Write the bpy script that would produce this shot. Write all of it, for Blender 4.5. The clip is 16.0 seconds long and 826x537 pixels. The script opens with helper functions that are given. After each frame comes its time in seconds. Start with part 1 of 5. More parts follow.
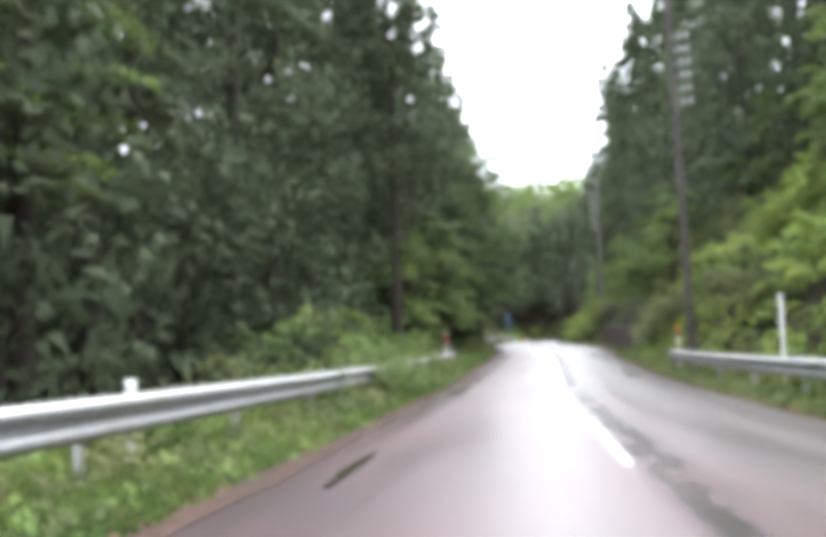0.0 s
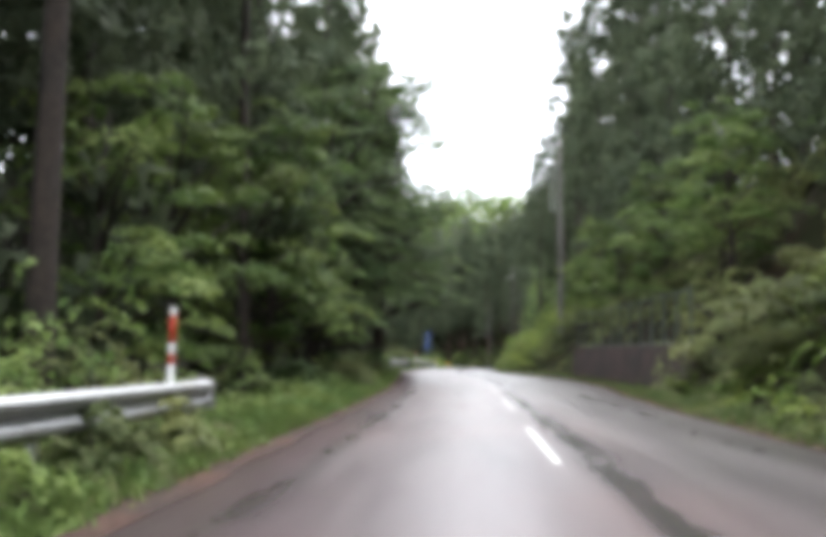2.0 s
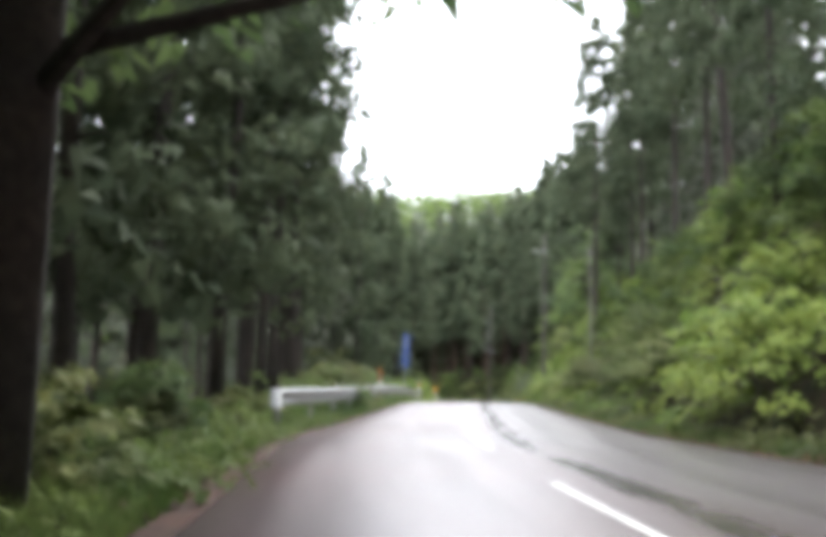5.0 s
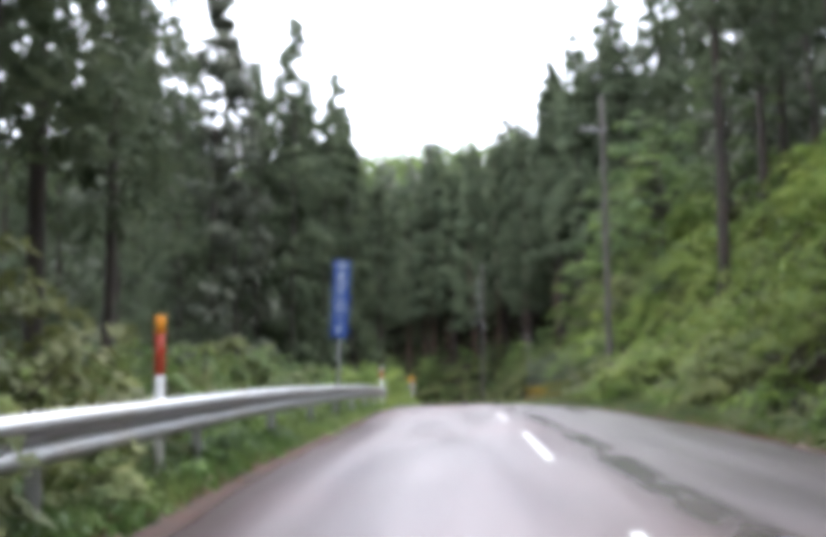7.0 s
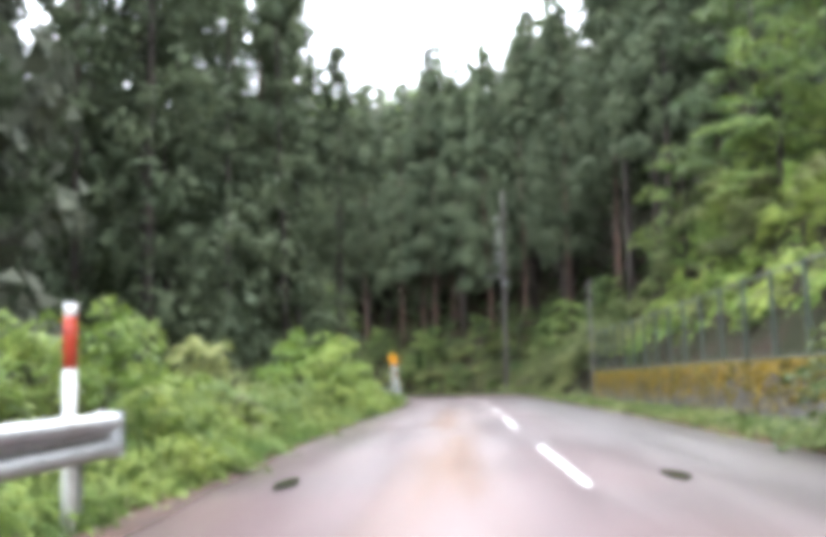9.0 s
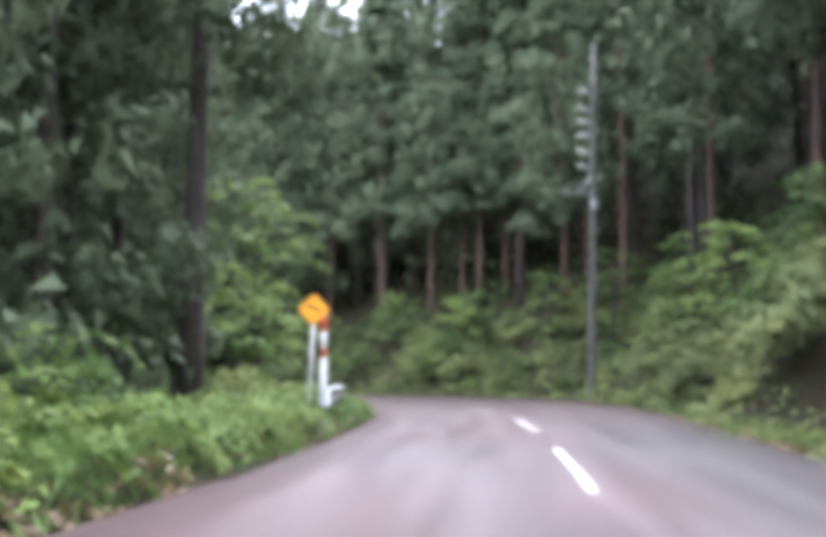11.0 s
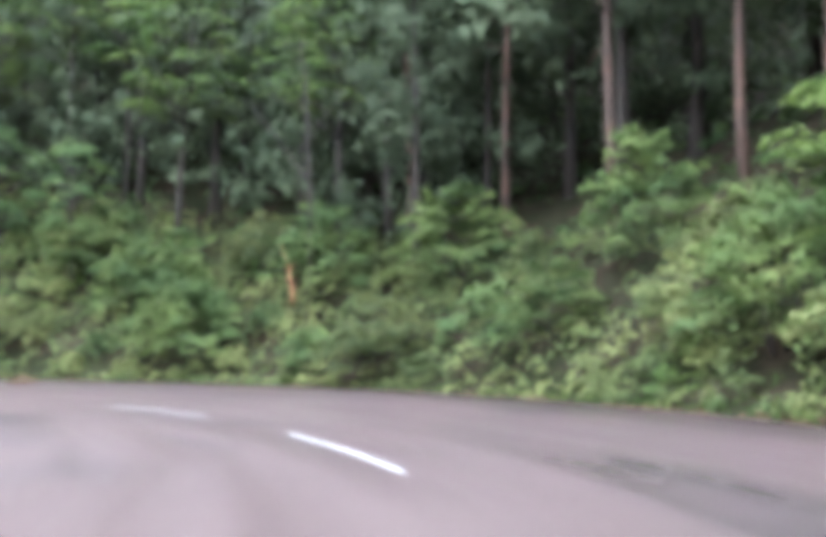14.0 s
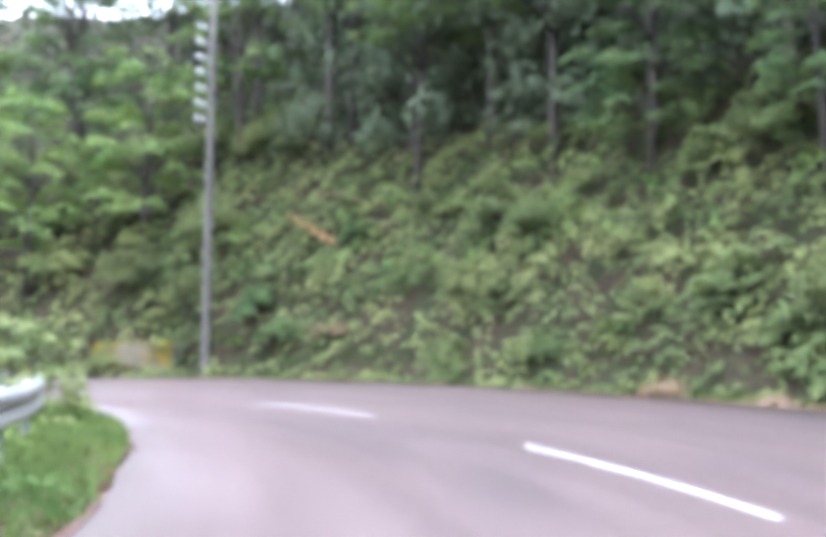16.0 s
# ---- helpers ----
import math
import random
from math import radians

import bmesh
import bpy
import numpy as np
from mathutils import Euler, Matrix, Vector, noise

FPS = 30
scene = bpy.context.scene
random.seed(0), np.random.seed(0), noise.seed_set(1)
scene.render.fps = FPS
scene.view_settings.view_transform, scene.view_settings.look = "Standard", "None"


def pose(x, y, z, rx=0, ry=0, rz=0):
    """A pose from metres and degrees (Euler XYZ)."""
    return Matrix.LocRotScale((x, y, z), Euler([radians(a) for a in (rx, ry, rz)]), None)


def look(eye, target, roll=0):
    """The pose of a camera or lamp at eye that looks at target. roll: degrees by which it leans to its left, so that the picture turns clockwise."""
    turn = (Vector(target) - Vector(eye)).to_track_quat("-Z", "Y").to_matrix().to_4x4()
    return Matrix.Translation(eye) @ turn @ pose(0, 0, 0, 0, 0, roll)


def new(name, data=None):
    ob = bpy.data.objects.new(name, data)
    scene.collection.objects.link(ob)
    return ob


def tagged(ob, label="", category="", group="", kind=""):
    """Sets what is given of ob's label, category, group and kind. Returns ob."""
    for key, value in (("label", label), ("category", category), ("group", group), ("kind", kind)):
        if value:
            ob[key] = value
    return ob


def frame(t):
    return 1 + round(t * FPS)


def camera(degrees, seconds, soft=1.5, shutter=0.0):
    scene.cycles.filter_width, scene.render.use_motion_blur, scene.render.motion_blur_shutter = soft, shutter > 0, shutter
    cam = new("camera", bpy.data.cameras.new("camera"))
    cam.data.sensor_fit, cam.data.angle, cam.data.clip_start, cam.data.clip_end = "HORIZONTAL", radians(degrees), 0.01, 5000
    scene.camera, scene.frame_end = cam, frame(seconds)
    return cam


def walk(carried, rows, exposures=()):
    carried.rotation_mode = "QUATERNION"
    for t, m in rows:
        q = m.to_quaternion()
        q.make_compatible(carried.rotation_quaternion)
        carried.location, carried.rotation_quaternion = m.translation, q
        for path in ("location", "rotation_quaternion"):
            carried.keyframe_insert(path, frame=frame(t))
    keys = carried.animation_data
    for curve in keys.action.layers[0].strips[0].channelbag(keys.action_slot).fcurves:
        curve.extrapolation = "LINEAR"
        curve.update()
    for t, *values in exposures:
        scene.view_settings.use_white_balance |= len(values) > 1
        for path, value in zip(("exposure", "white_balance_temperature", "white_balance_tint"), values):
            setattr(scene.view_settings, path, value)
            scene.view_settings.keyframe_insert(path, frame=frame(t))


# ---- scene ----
cam = camera(48.0, 16.0, soft=9.0)
PATH = [
    (0.0, pose(-1.550, -0.000, 1.200, 95.45, 1.69, 7.49)),
    (0.2, pose(-1.692, 3.025, 1.211, 96.09, 0.90, 4.97)),
    (0.5, pose(-1.906, 7.561, 1.227, 96.31, 0.37, 3.42)),
    (1.0, pose(-1.873, 14.647, 1.245, 96.27, 0.39, 3.20)),
    (1.5, pose(-1.979, 21.524, 1.284, 96.78, -0.10, 2.84)),
    (2.0, pose(-1.919, 28.465, 1.376, 96.96, -0.80, 2.65)),
    (2.5, pose(-1.843, 35.757, 1.508, 97.59, -1.40, 2.36)),
    (3.0, pose(-1.744, 43.058, 1.712, 98.26, -1.00, 2.14)),
    (3.5, pose(-1.710, 50.417, 1.914, 98.50, -0.93, 2.85)),
    (6.0, pose(-4.039, 89.033, 3.060, 98.26, -0.01, 0.06)),
    (6.5, pose(-3.714, 97.143, 3.241, 98.46, 0.48, -0.36)),
    (7.0, pose(-3.285, 105.337, 3.437, 97.50, 0.96, -0.08)),
    (7.5, pose(-2.906, 113.497, 3.630, 97.23, 0.95, 0.21)),
    (8.0, pose(-2.511, 121.782, 3.778, 96.97, 0.95, 0.30)),
    (8.5, pose(-2.246, 129.075, 3.843, 96.35, 0.90, 0.39)),
    (9.0, pose(-1.936, 136.633, 3.826, 96.25, 1.68, 0.47)),
    (11.5, pose(-0.067, 173.495, 3.362, 95.40, -0.78, 4.96)),
    (12.0, pose(-0.299, 180.510, 3.282, 94.86, -0.68, 5.45)),
    (12.5, pose(-0.628, 186.986, 3.139, 94.19, -0.01, 5.71)),
    (13.0, pose(-0.957, 192.837, 3.019, 94.27, 0.35, 6.87)),
    (13.5, pose(-1.432, 198.493, 2.883, 94.19, -0.32, 11.68)),
    (14.0, pose(-2.801, 203.884, 2.739, 94.14, -0.04, 21.46)),
    (14.5, pose(-4.881, 208.730, 2.568, 94.22, 0.56, 32.29)),
    (15.0, pose(-7.994, 212.895, 2.408, 94.15, 0.31, 44.97)),
    (15.5, pose(-11.852, 216.517, 2.242, 94.27, 0.22, 58.43)),
    (16.0, pose(-17.026, 218.968, 2.138, 94.72, -0.26, 72.25)),
]
EXPOSURES = [(0.0, 1.78, 6210, 10), (1.5, 1.43, 6300, 10), (3.5, 1.88, 6210, 11), (6.0, 1.86, 6290, 10), (6.6, 1.68, 6160, 11), (7.0, 1.68, 5990, 13), (7.5, 1.98, 6200, 12), (8.0, 2.06, 6300, 10), (9.0, 2.32, 6080, 10.5), (11.5, 2.6, 5650, 14.5), (12.5, 2.9, 5630, 10), (13.5, 3.0, 5600, 7.5), (14.5, 3.0, 5560, 8.5), (15.5, 2.92, 5510, 10), (16.0, 3.12, 5460, 12)]
walk(cam, PATH, EXPOSURES)

# ---- world and light: a bright overcast sky ----
world = bpy.data.worlds.new("overcast_sky")
scene.world = world
world.use_nodes = True
wn, wl = world.node_tree.nodes, world.node_tree.links
wn.clear()
sky = wn.new("ShaderNodeTexSky")
sky.sky_type, sky.sun_disc = "NISHITA", False
sky.sun_elevation, sky.sun_rotation = radians(52), radians(10)
pale = wn.new("ShaderNodeMix")
pale.data_type = "RGBA"
pale.inputs[0].default_value = 0.86
pale.inputs[7].default_value = (10.5, 10.6, 10.8, 1)
back = wn.new("ShaderNodeBackground")
back.inputs[1].default_value = 0.15
wout = wn.new("ShaderNodeOutputWorld")
wl.new(sky.outputs[0], pale.inputs[6])
wl.new(pale.outputs[2], back.inputs[0])
wl.new(back.outputs[0], wout.inputs[0])
sun = new("sun", bpy.data.lights.new("sun", "SUN"))
sun.data.energy, sun.data.angle, sun.data.color = 1.2, radians(25), (1.0, 0.96, 0.9)
sun.matrix_world = look((10, 60, 75), (0, 0, 0))

# ---- materials ----
def material(name, base, rough=0.8, metal=0.0, spread=0.0, scale=8.0, bump=0.0, bump_scale=40.0, second=None, mix_scale=1.2, mix_bias=0.5, spec=0.5):
    """A principled surface with grain and stains at two scales."""
    m = bpy.data.materials.new(name)
    m.use_nodes = True
    n, l = m.node_tree.nodes, m.node_tree.links
    b = n["Principled BSDF"]
    b.inputs["Roughness"].default_value, b.inputs["Metallic"].default_value = rough, metal
    b.inputs["Specular IOR Level"].default_value = spec
    co = n.new("ShaderNodeNewGeometry")
    fine = n.new("ShaderNodeTexNoise")
    fine.inputs["Scale"].default_value, fine.inputs["Detail"].default_value = scale, 6
    l.new(co.outputs["Position"], fine.inputs["Vector"])
    broad = n.new("ShaderNodeTexNoise")
    broad.inputs["Scale"].default_value, broad.inputs["Detail"].default_value = mix_scale, 4
    l.new(co.outputs["Position"], broad.inputs["Vector"])
    ramp = n.new("ShaderNodeMapRange")
    ramp.inputs[1].default_value, ramp.inputs[2].default_value = mix_bias - 0.12, mix_bias + 0.12
    l.new(broad.outputs[0], ramp.inputs[0])
    mix = n.new("ShaderNodeMix")
    mix.data_type = "RGBA"
    mix.inputs[6].default_value = (*base, 1)
    mix.inputs[7].default_value = (*(second or base), 1)
    l.new(ramp.outputs[0], mix.inputs[0])
    val = n.new("ShaderNodeMapRange")
    val.inputs[1].default_value, val.inputs[2].default_value = 0.3, 0.7
    val.inputs[3].default_value, val.inputs[4].default_value = 1 - spread, 1 + spread
    l.new(fine.outputs[0], val.inputs[0])
    hsv = n.new("ShaderNodeHueSaturation")
    l.new(val.outputs[0], hsv.inputs["Value"])
    l.new(mix.outputs[2], hsv.inputs["Color"])
    l.new(hsv.outputs[0], b.inputs["Base Color"])
    if bump:
        bn = n.new("ShaderNodeBump")
        bn.inputs["Strength"].default_value, bn.inputs["Distance"].default_value = bump, 0.02
        gr = n.new("ShaderNodeTexNoise")
        gr.inputs["Scale"].default_value, gr.inputs["Detail"].default_value = bump_scale, 5
        l.new(co.outputs["Position"], gr.inputs["Vector"])
        l.new(gr.outputs[0], bn.inputs["Height"])
        l.new(bn.outputs[0], b.inputs["Normal"])
    return m


def leaf_material(name, base, second, spread=0.35, through_light=0.25, rough=0.55, spec=0.3):
    """Leaves: colour that differs from leaf to leaf and from plant to plant, some light shining through."""
    m = bpy.data.materials.new(name)
    m.use_nodes = True
    n, l = m.node_tree.nodes, m.node_tree.links
    b = n["Principled BSDF"]
    b.inputs["Roughness"].default_value = rough
    b.inputs["Specular IOR Level"].default_value = spec
    geo = n.new("ShaderNodeNewGeometry")
    info = n.new("ShaderNodeObjectInfo")
    mix = n.new("ShaderNodeMix")
    mix.data_type = "RGBA"
    mix.inputs[6].default_value, mix.inputs[7].default_value = (*base, 1), (*second, 1)
    patch = n.new("ShaderNodeTexNoise")
    patch.inputs["Scale"].default_value, patch.inputs["Detail"].default_value = 0.55, 3
    l.new(geo.outputs["Position"], patch.inputs["Vector"])
    add = n.new("ShaderNodeMath")
    add.operation = "MULTIPLY_ADD"
    add.inputs[1].default_value = 0.35
    l.new(geo.outputs["Random Per Island"], add.inputs[0])
    far = n.new("ShaderNodeMapRange")
    far.inputs[1].default_value, far.inputs[2].default_value = 0.41, 0.60
    far.inputs[4].default_value = 0.65
    l.new(patch.outputs[0], far.inputs[0])
    l.new(far.outputs[0], add.inputs[2])
    l.new(add.outputs[0], mix.inputs[0])
    val = n.new("ShaderNodeMapRange")
    val.inputs[3].default_value, val.inputs[4].default_value = 1 - spread, 1 + spread
    l.new(info.outputs["Random"], val.inputs[0])
    hsv = n.new("ShaderNodeHueSaturation")
    l.new(val.outputs[0], hsv.inputs["Value"])
    l.new(mix.outputs[2], hsv.inputs["Color"])
    l.new(hsv.outputs[0], b.inputs["Base Color"])
    tr = n.new("ShaderNodeBsdfTranslucent")
    l.new(hsv.outputs[0], tr.inputs["Color"])
    ms = n.new("ShaderNodeMixShader")
    ms.inputs[0].default_value = through_light
    l.new(b.outputs[0], ms.inputs[1])
    l.new(tr.outputs[0], ms.inputs[2])
    l.new(ms.outputs[0], n["Material Output"].inputs["Surface"])
    return m


def road_material():
    """Damp, pinkish grey asphalt: fine stone, wheel tracks worn smooth, darker damp patches that shine more."""
    m = bpy.data.materials.new("damp_asphalt")
    m.use_nodes = True
    n, l = m.node_tree.nodes, m.node_tree.links
    b = n["Principled BSDF"]
    b.inputs["Specular IOR Level"].default_value = 0.5
    uv = n.new("ShaderNodeUVMap")
    uv.uv_map = "road"
    geo = n.new("ShaderNodeNewGeometry")
    grain = n.new("ShaderNodeTexNoise")
    grain.inputs["Scale"].default_value, grain.inputs["Detail"].default_value = 45, 4
    l.new(geo.outputs["Position"], grain.inputs["Vector"])
    # long streaks along the road
    stretch = n.new("ShaderNodeMapping")
    stretch.inputs["Scale"].default_value = (0.9, 0.09, 1)
    l.new(uv.outputs[0], stretch.inputs["Vector"])
    streak = n.new("ShaderNodeTexNoise")
    streak.inputs["Scale"].default_value, streak.inputs["Detail"].default_value = 1.6, 2
    l.new(stretch.outputs[0], streak.inputs["Vector"])
    blot = n.new("ShaderNodeTexNoise")
    blot.inputs["Scale"].default_value, blot.inputs["Detail"].default_value = 0.22, 5
    l.new(geo.outputs["Position"], blot.inputs["Vector"])
    damp = n.new("ShaderNodeMapRange")
    damp.inputs[1].default_value, damp.inputs[2].default_value = 0.34, 0.68
    l.new(streak.outputs[0], damp.inputs[0])
    warm = n.new("ShaderNodeMix")
    warm.data_type = "RGBA"
    warm.inputs[6].default_value, warm.inputs[7].default_value = (0.090, 0.063, 0.069, 1), (0.110, 0.068, 0.072, 1)
    wm = n.new("ShaderNodeMapRange")
    wm.inputs[1].default_value, wm.inputs[2].default_value = 0.4, 0.62
    l.new(blot.outputs[0], wm.inputs[0])
    l.new(wm.outputs[0], warm.inputs[0])
    # the far lane is laid in a greyer mix; rusty needle dust gathers along the middle of the near lane
    xy = n.new("ShaderNodeSeparateXYZ")
    l.new(uv.outputs[0], xy.inputs[0])

    def ramp(source, a, b, lo=0.0, hi=1.0):
        q = n.new("ShaderNodeMapRange")
        q.interpolation_type = "SMOOTHSTEP"
        for k, v in zip((1, 2, 3, 4), (a, b, lo, hi)):
            q.inputs[k].default_value = v
        l.new(source, q.inputs[0])
        return q.outputs[0]

    def times(p, q):
        m_ = n.new("ShaderNodeMath")
        m_.operation = "MULTIPLY"
        l.new(p, m_.inputs[0])
        l.new(q, m_.inputs[1])
        return m_.outputs[0]

    def tint(below, colour, amount):
        t_ = n.new("ShaderNodeMix")
        t_.data_type = "RGBA"
        t_.inputs[7].default_value = (*colour, 1)
        l.new(below, t_.inputs[6])
        l.new(amount, t_.inputs[0])
        return t_.outputs[2]

    ground_tone = tint(warm.outputs[2], (0.068, 0.061, 0.065), times(ramp(xy.outputs[0], 0.2, 1.6, 0.0, 0.8), ramp(xy.outputs[1], 180, 198, 1, 0)))
    ground_tone = tint(ground_tone, (0.130, 0.092, 0.090), times(ramp(xy.outputs[1], 182, 200, 0.0, 0.85), ramp(xy.outputs[0], 1.5, 5.5, 1.0, 0.35)))
    rust = times(times(ramp(xy.outputs[0], -2.3, -1.5), ramp(xy.outputs[0], -1.4, -0.6, 1, 0)), times(ramp(xy.outputs[1], 134, 146), ramp(xy.outputs[1], 162, 178, 1, 0)))
    ground_tone = tint(ground_tone, (0.150, 0.078, 0.046), times(rust, ramp(streak.outputs[0], 0.3, 0.62, 0.15, 0.85)))
    pool = n.new("ShaderNodeTexNoise")
    pool.inputs["Scale"].default_value, pool.inputs["Detail"].default_value = 0.4, 2
    squash = n.new("ShaderNodeMapping")
    squash.inputs["Scale"].default_value = (1.0, 0.3, 1)
    l.new(uv.outputs[0], squash.inputs["Vector"])
    l.new(squash.outputs[0], pool.inputs["Vector"])
    ground_tone = tint(ground_tone, (0.062, 0.050, 0.055), ramp(pool.outputs[0], 0.48, 0.72, 0.0, 0.55))
    # broken dark seams where water stands: beside the middle line and in the outer wheel track
    broken = n.new("ShaderNodeTexNoise")
    broken.inputs["Scale"].default_value, broken.inputs["Detail"].default_value = 1.4, 2
    longer = n.new("ShaderNodeMapping")
    longer.inputs["Scale"].default_value = (1.3, 0.35, 1)
    l.new(uv.outputs[0], longer.inputs["Vector"])
    l.new(longer.outputs[0], broken.inputs["Vector"])

    def seam(u0, u1, s0, s1, lo, hi, most):
        across = times(ramp(xy.outputs[0], u0 - 0.14, u0 + 0.14), ramp(xy.outputs[0], u1 - 0.16, u1 + 0.22, 1, 0))
        along = times(ramp(xy.outputs[1], s0 - 3, s0 + 3), ramp(xy.outputs[1], s1 - 3, s1 + 3, 1, 0))
        return times(times(across, along), ramp(broken.outputs[0], lo, hi, 0.0, most))

    wet = seam(0.08, 0.40, -30, 60, 0.30, 0.58, 0.85)
    for more in (seam(0.45, 0.80, 60, 131, 0.30, 0.58, 0.85), seam(-2.9, -2.6, 22, 62, 0.25, 0.6, 0.55), seam(2.2, 2.7, 30, 62, 0.3, 0.62, 0.45), seam(1.3, 2.3, 196, 216, 0.34, 0.62, 0.3)):
        top = n.new("ShaderNodeMath")
        top.operation = "MAXIMUM"
        l.new(wet, top.inputs[0])
        l.new(more, top.inputs[1])
        wet = top.outputs[0]
    ground_tone = tint(ground_tone, (0.026, 0.025, 0.026), wet)
    dark = n.new("ShaderNodeMix")
    dark.data_type = "RGBA"
    dark.blend_type = "MULTIPLY"
    dark.inputs[7].default_value = (0.94, 0.94, 0.95, 1)
    l.new(damp.outputs[0], dark.inputs[0])
    l.new(ground_tone, dark.inputs[6])
    val = n.new("ShaderNodeMapRange")
    val.inputs[1].default_value, val.inputs[2].default_value = 0.3, 0.7
    val.inputs[3].default_value, val.inputs[4].default_value = 0.75, 1.25
    l.new(grain.outputs[0], val.inputs[0])
    hsv = n.new("ShaderNodeHueSaturation")
    l.new(val.outputs[0], hsv.inputs["Value"])
    l.new(dark.outputs[2], hsv.inputs["Color"])
    l.new(hsv.outputs[0], b.inputs["Base Color"])
    ro = n.new("ShaderNodeMapRange")
    ro.inputs[3].default_value, ro.inputs[4].default_value = 0.36, 0.28
    l.new(damp.outputs[0], ro.inputs[0])
    slick = n.new("ShaderNodeMix")
    slick.inputs[3].default_value = 0.2
    l.new(wet, slick.inputs[0])
    l.new(ro.outputs[0], slick.inputs[2])
    l.new(slick.outputs[0], b.inputs["Roughness"])
    bn = n.new("ShaderNodeBump")
    bn.inputs["Strength"].default_value, bn.inputs["Distance"].default_value = 0.35, 0.01
    l.new(grain.outputs[0], bn.inputs["Height"])
    l.new(bn.outputs[0], b.inputs["Normal"])
    return m


ASPHALT = road_material()
PUDDLE = material("standing_damp", (0.016, 0.015, 0.014), 0.14, 0, 0.3, 20, 0.2, 60)
NEEDLES = material("rusty_needle_litter", (0.082, 0.050, 0.040), 0.9, 0, 0.4, 16, 0.5, 40, (0.058, 0.044, 0.038), 1.3, 0.5, spec=0.1)
PAINT = material("road_paint", (0.50, 0.485, 0.485), 0.5, 0, 0.15, 14, 0.15, 80, (0.6, 0.57, 0.55), 3.0, 0.6)
SOIL = material("leaf_litter_soil", (0.034, 0.024, 0.017), 0.95, 0, 0.4, 6, 0.6, 14, (0.022, 0.024, 0.012), 0.9, 0.45, spec=0.05)
STEEL = material("galvanised_steel", (0.35, 0.36, 0.365), 0.42, 0.55, 0.14, 9, 0.05, 30, (0.33, 0.315, 0.29), 1.4, 0.62)
POSTWHITE = material("white_post_paint", (0.78, 0.78, 0.76), 0.5, 0, 0.1, 18, 0, 0, (0.55, 0.54, 0.5), 5, 0.64)
RED = material("red_reflector", (0.45, 0.05, 0.025), 0.35, 0, 0.1, 12)
AMBER = material("amber_reflector", (0.85, 0.33, 0.02), 0.35, 0, 0.1, 12)
ORANGE = material("sign_yellow_orange", (0.90, 0.40, 0.01), 0.4, 0, 0.05, 10)
BLACK = material("sign_black", (0.02, 0.02, 0.02), 0.45)
BLUE = material("sign_blue", (0.018, 0.070, 0.30), 0.35, 0, 0.08, 6)
WHITE = material("sign_white", (0.50, 0.56, 0.64), 0.4, 0, 0.08, 12)
GREYPOST = material("grey_sign_post", (0.33, 0.34, 0.35), 0.5, 0.4, 0.15, 15)
CONCRETE = material("weathered_concrete", (0.17, 0.155, 0.14), 0.9, 0, 0.25, 7, 0.4, 25, (0.095, 0.085, 0.072), 0.8, 0.5)
POLE = material("pole_concrete", (0.092, 0.080, 0.073), 0.85, 0, 0.15, 6, 0.2, 40, (0.075, 0.066, 0.060), 0.7, 0.55)
POLEPALE = material("pale_pole_concrete", (0.185, 0.170, 0.160), 0.85, 0, 0.15, 6, 0.2, 40, (0.14, 0.128, 0.12), 0.7, 0.55)
BROWNWALL = material("stained_brown_wall", (0.075, 0.045, 0.038), 0.9, 0, 0.3, 5, 0.4, 20, (0.045, 0.032, 0.028), 0.9, 0.5)
MOSS = material("ochre_moss", (0.30, 0.205, 0.022), 0.95, 0, 0.35, 9, 0.8, 22, (0.17, 0.145, 0.025), 1.6, 0.52)
FENCE = material("fence_steel", (0.098, 0.118, 0.100), 0.55, 0.5, 0.15, 14)
BARK = material("cedar_bark", (0.048, 0.036, 0.029), 0.95, 0, 0.35, 10, 0.8, 18, (0.036, 0.030, 0.026), 1.4, 0.5)
BARKRED = material("red_cedar_bark", (0.115, 0.066, 0.048), 0.95, 0, 0.35, 10, 0.8, 18, (0.075, 0.05, 0.04), 1.4, 0.5)
ORANGEWOOD = material("split_orange_wood", (0.33, 0.16, 0.075), 0.85, 0, 0.25, 12)
CEDAR = leaf_material("cedar_foliage", (0.066, 0.088, 0.053), (0.122, 0.146, 0.084), 0.22, 0.25, 0.8, 0.1)
# cedar green darkened so that its colour holds the plantation's inner shade
CEDARSHADE = leaf_material("cedar_shade_in_colour", (0.045, 0.056, 0.038), (0.085, 0.096, 0.060), 0.2, 0.15, 0.85, 0.05)
# paler cedar for the back rows: distance haze mixed into the leaf colour
CEDARHAZE = leaf_material("cedar_foliage_hazed", (0.100, 0.114, 0.086), (0.155, 0.165, 0.118), 0.3, 0.2, 0.8, 0.1)
LEAF = leaf_material("broad_leaves", (0.085, 0.148, 0.044), (0.195, 0.245, 0.074), 0.38, 0.34, 0.7, 0.15)
LEAFDARK = leaf_material("deep_green_leaves", (0.066, 0.114, 0.046), (0.145, 0.192, 0.072), 0.25, 0.32, 0.7, 0.15)
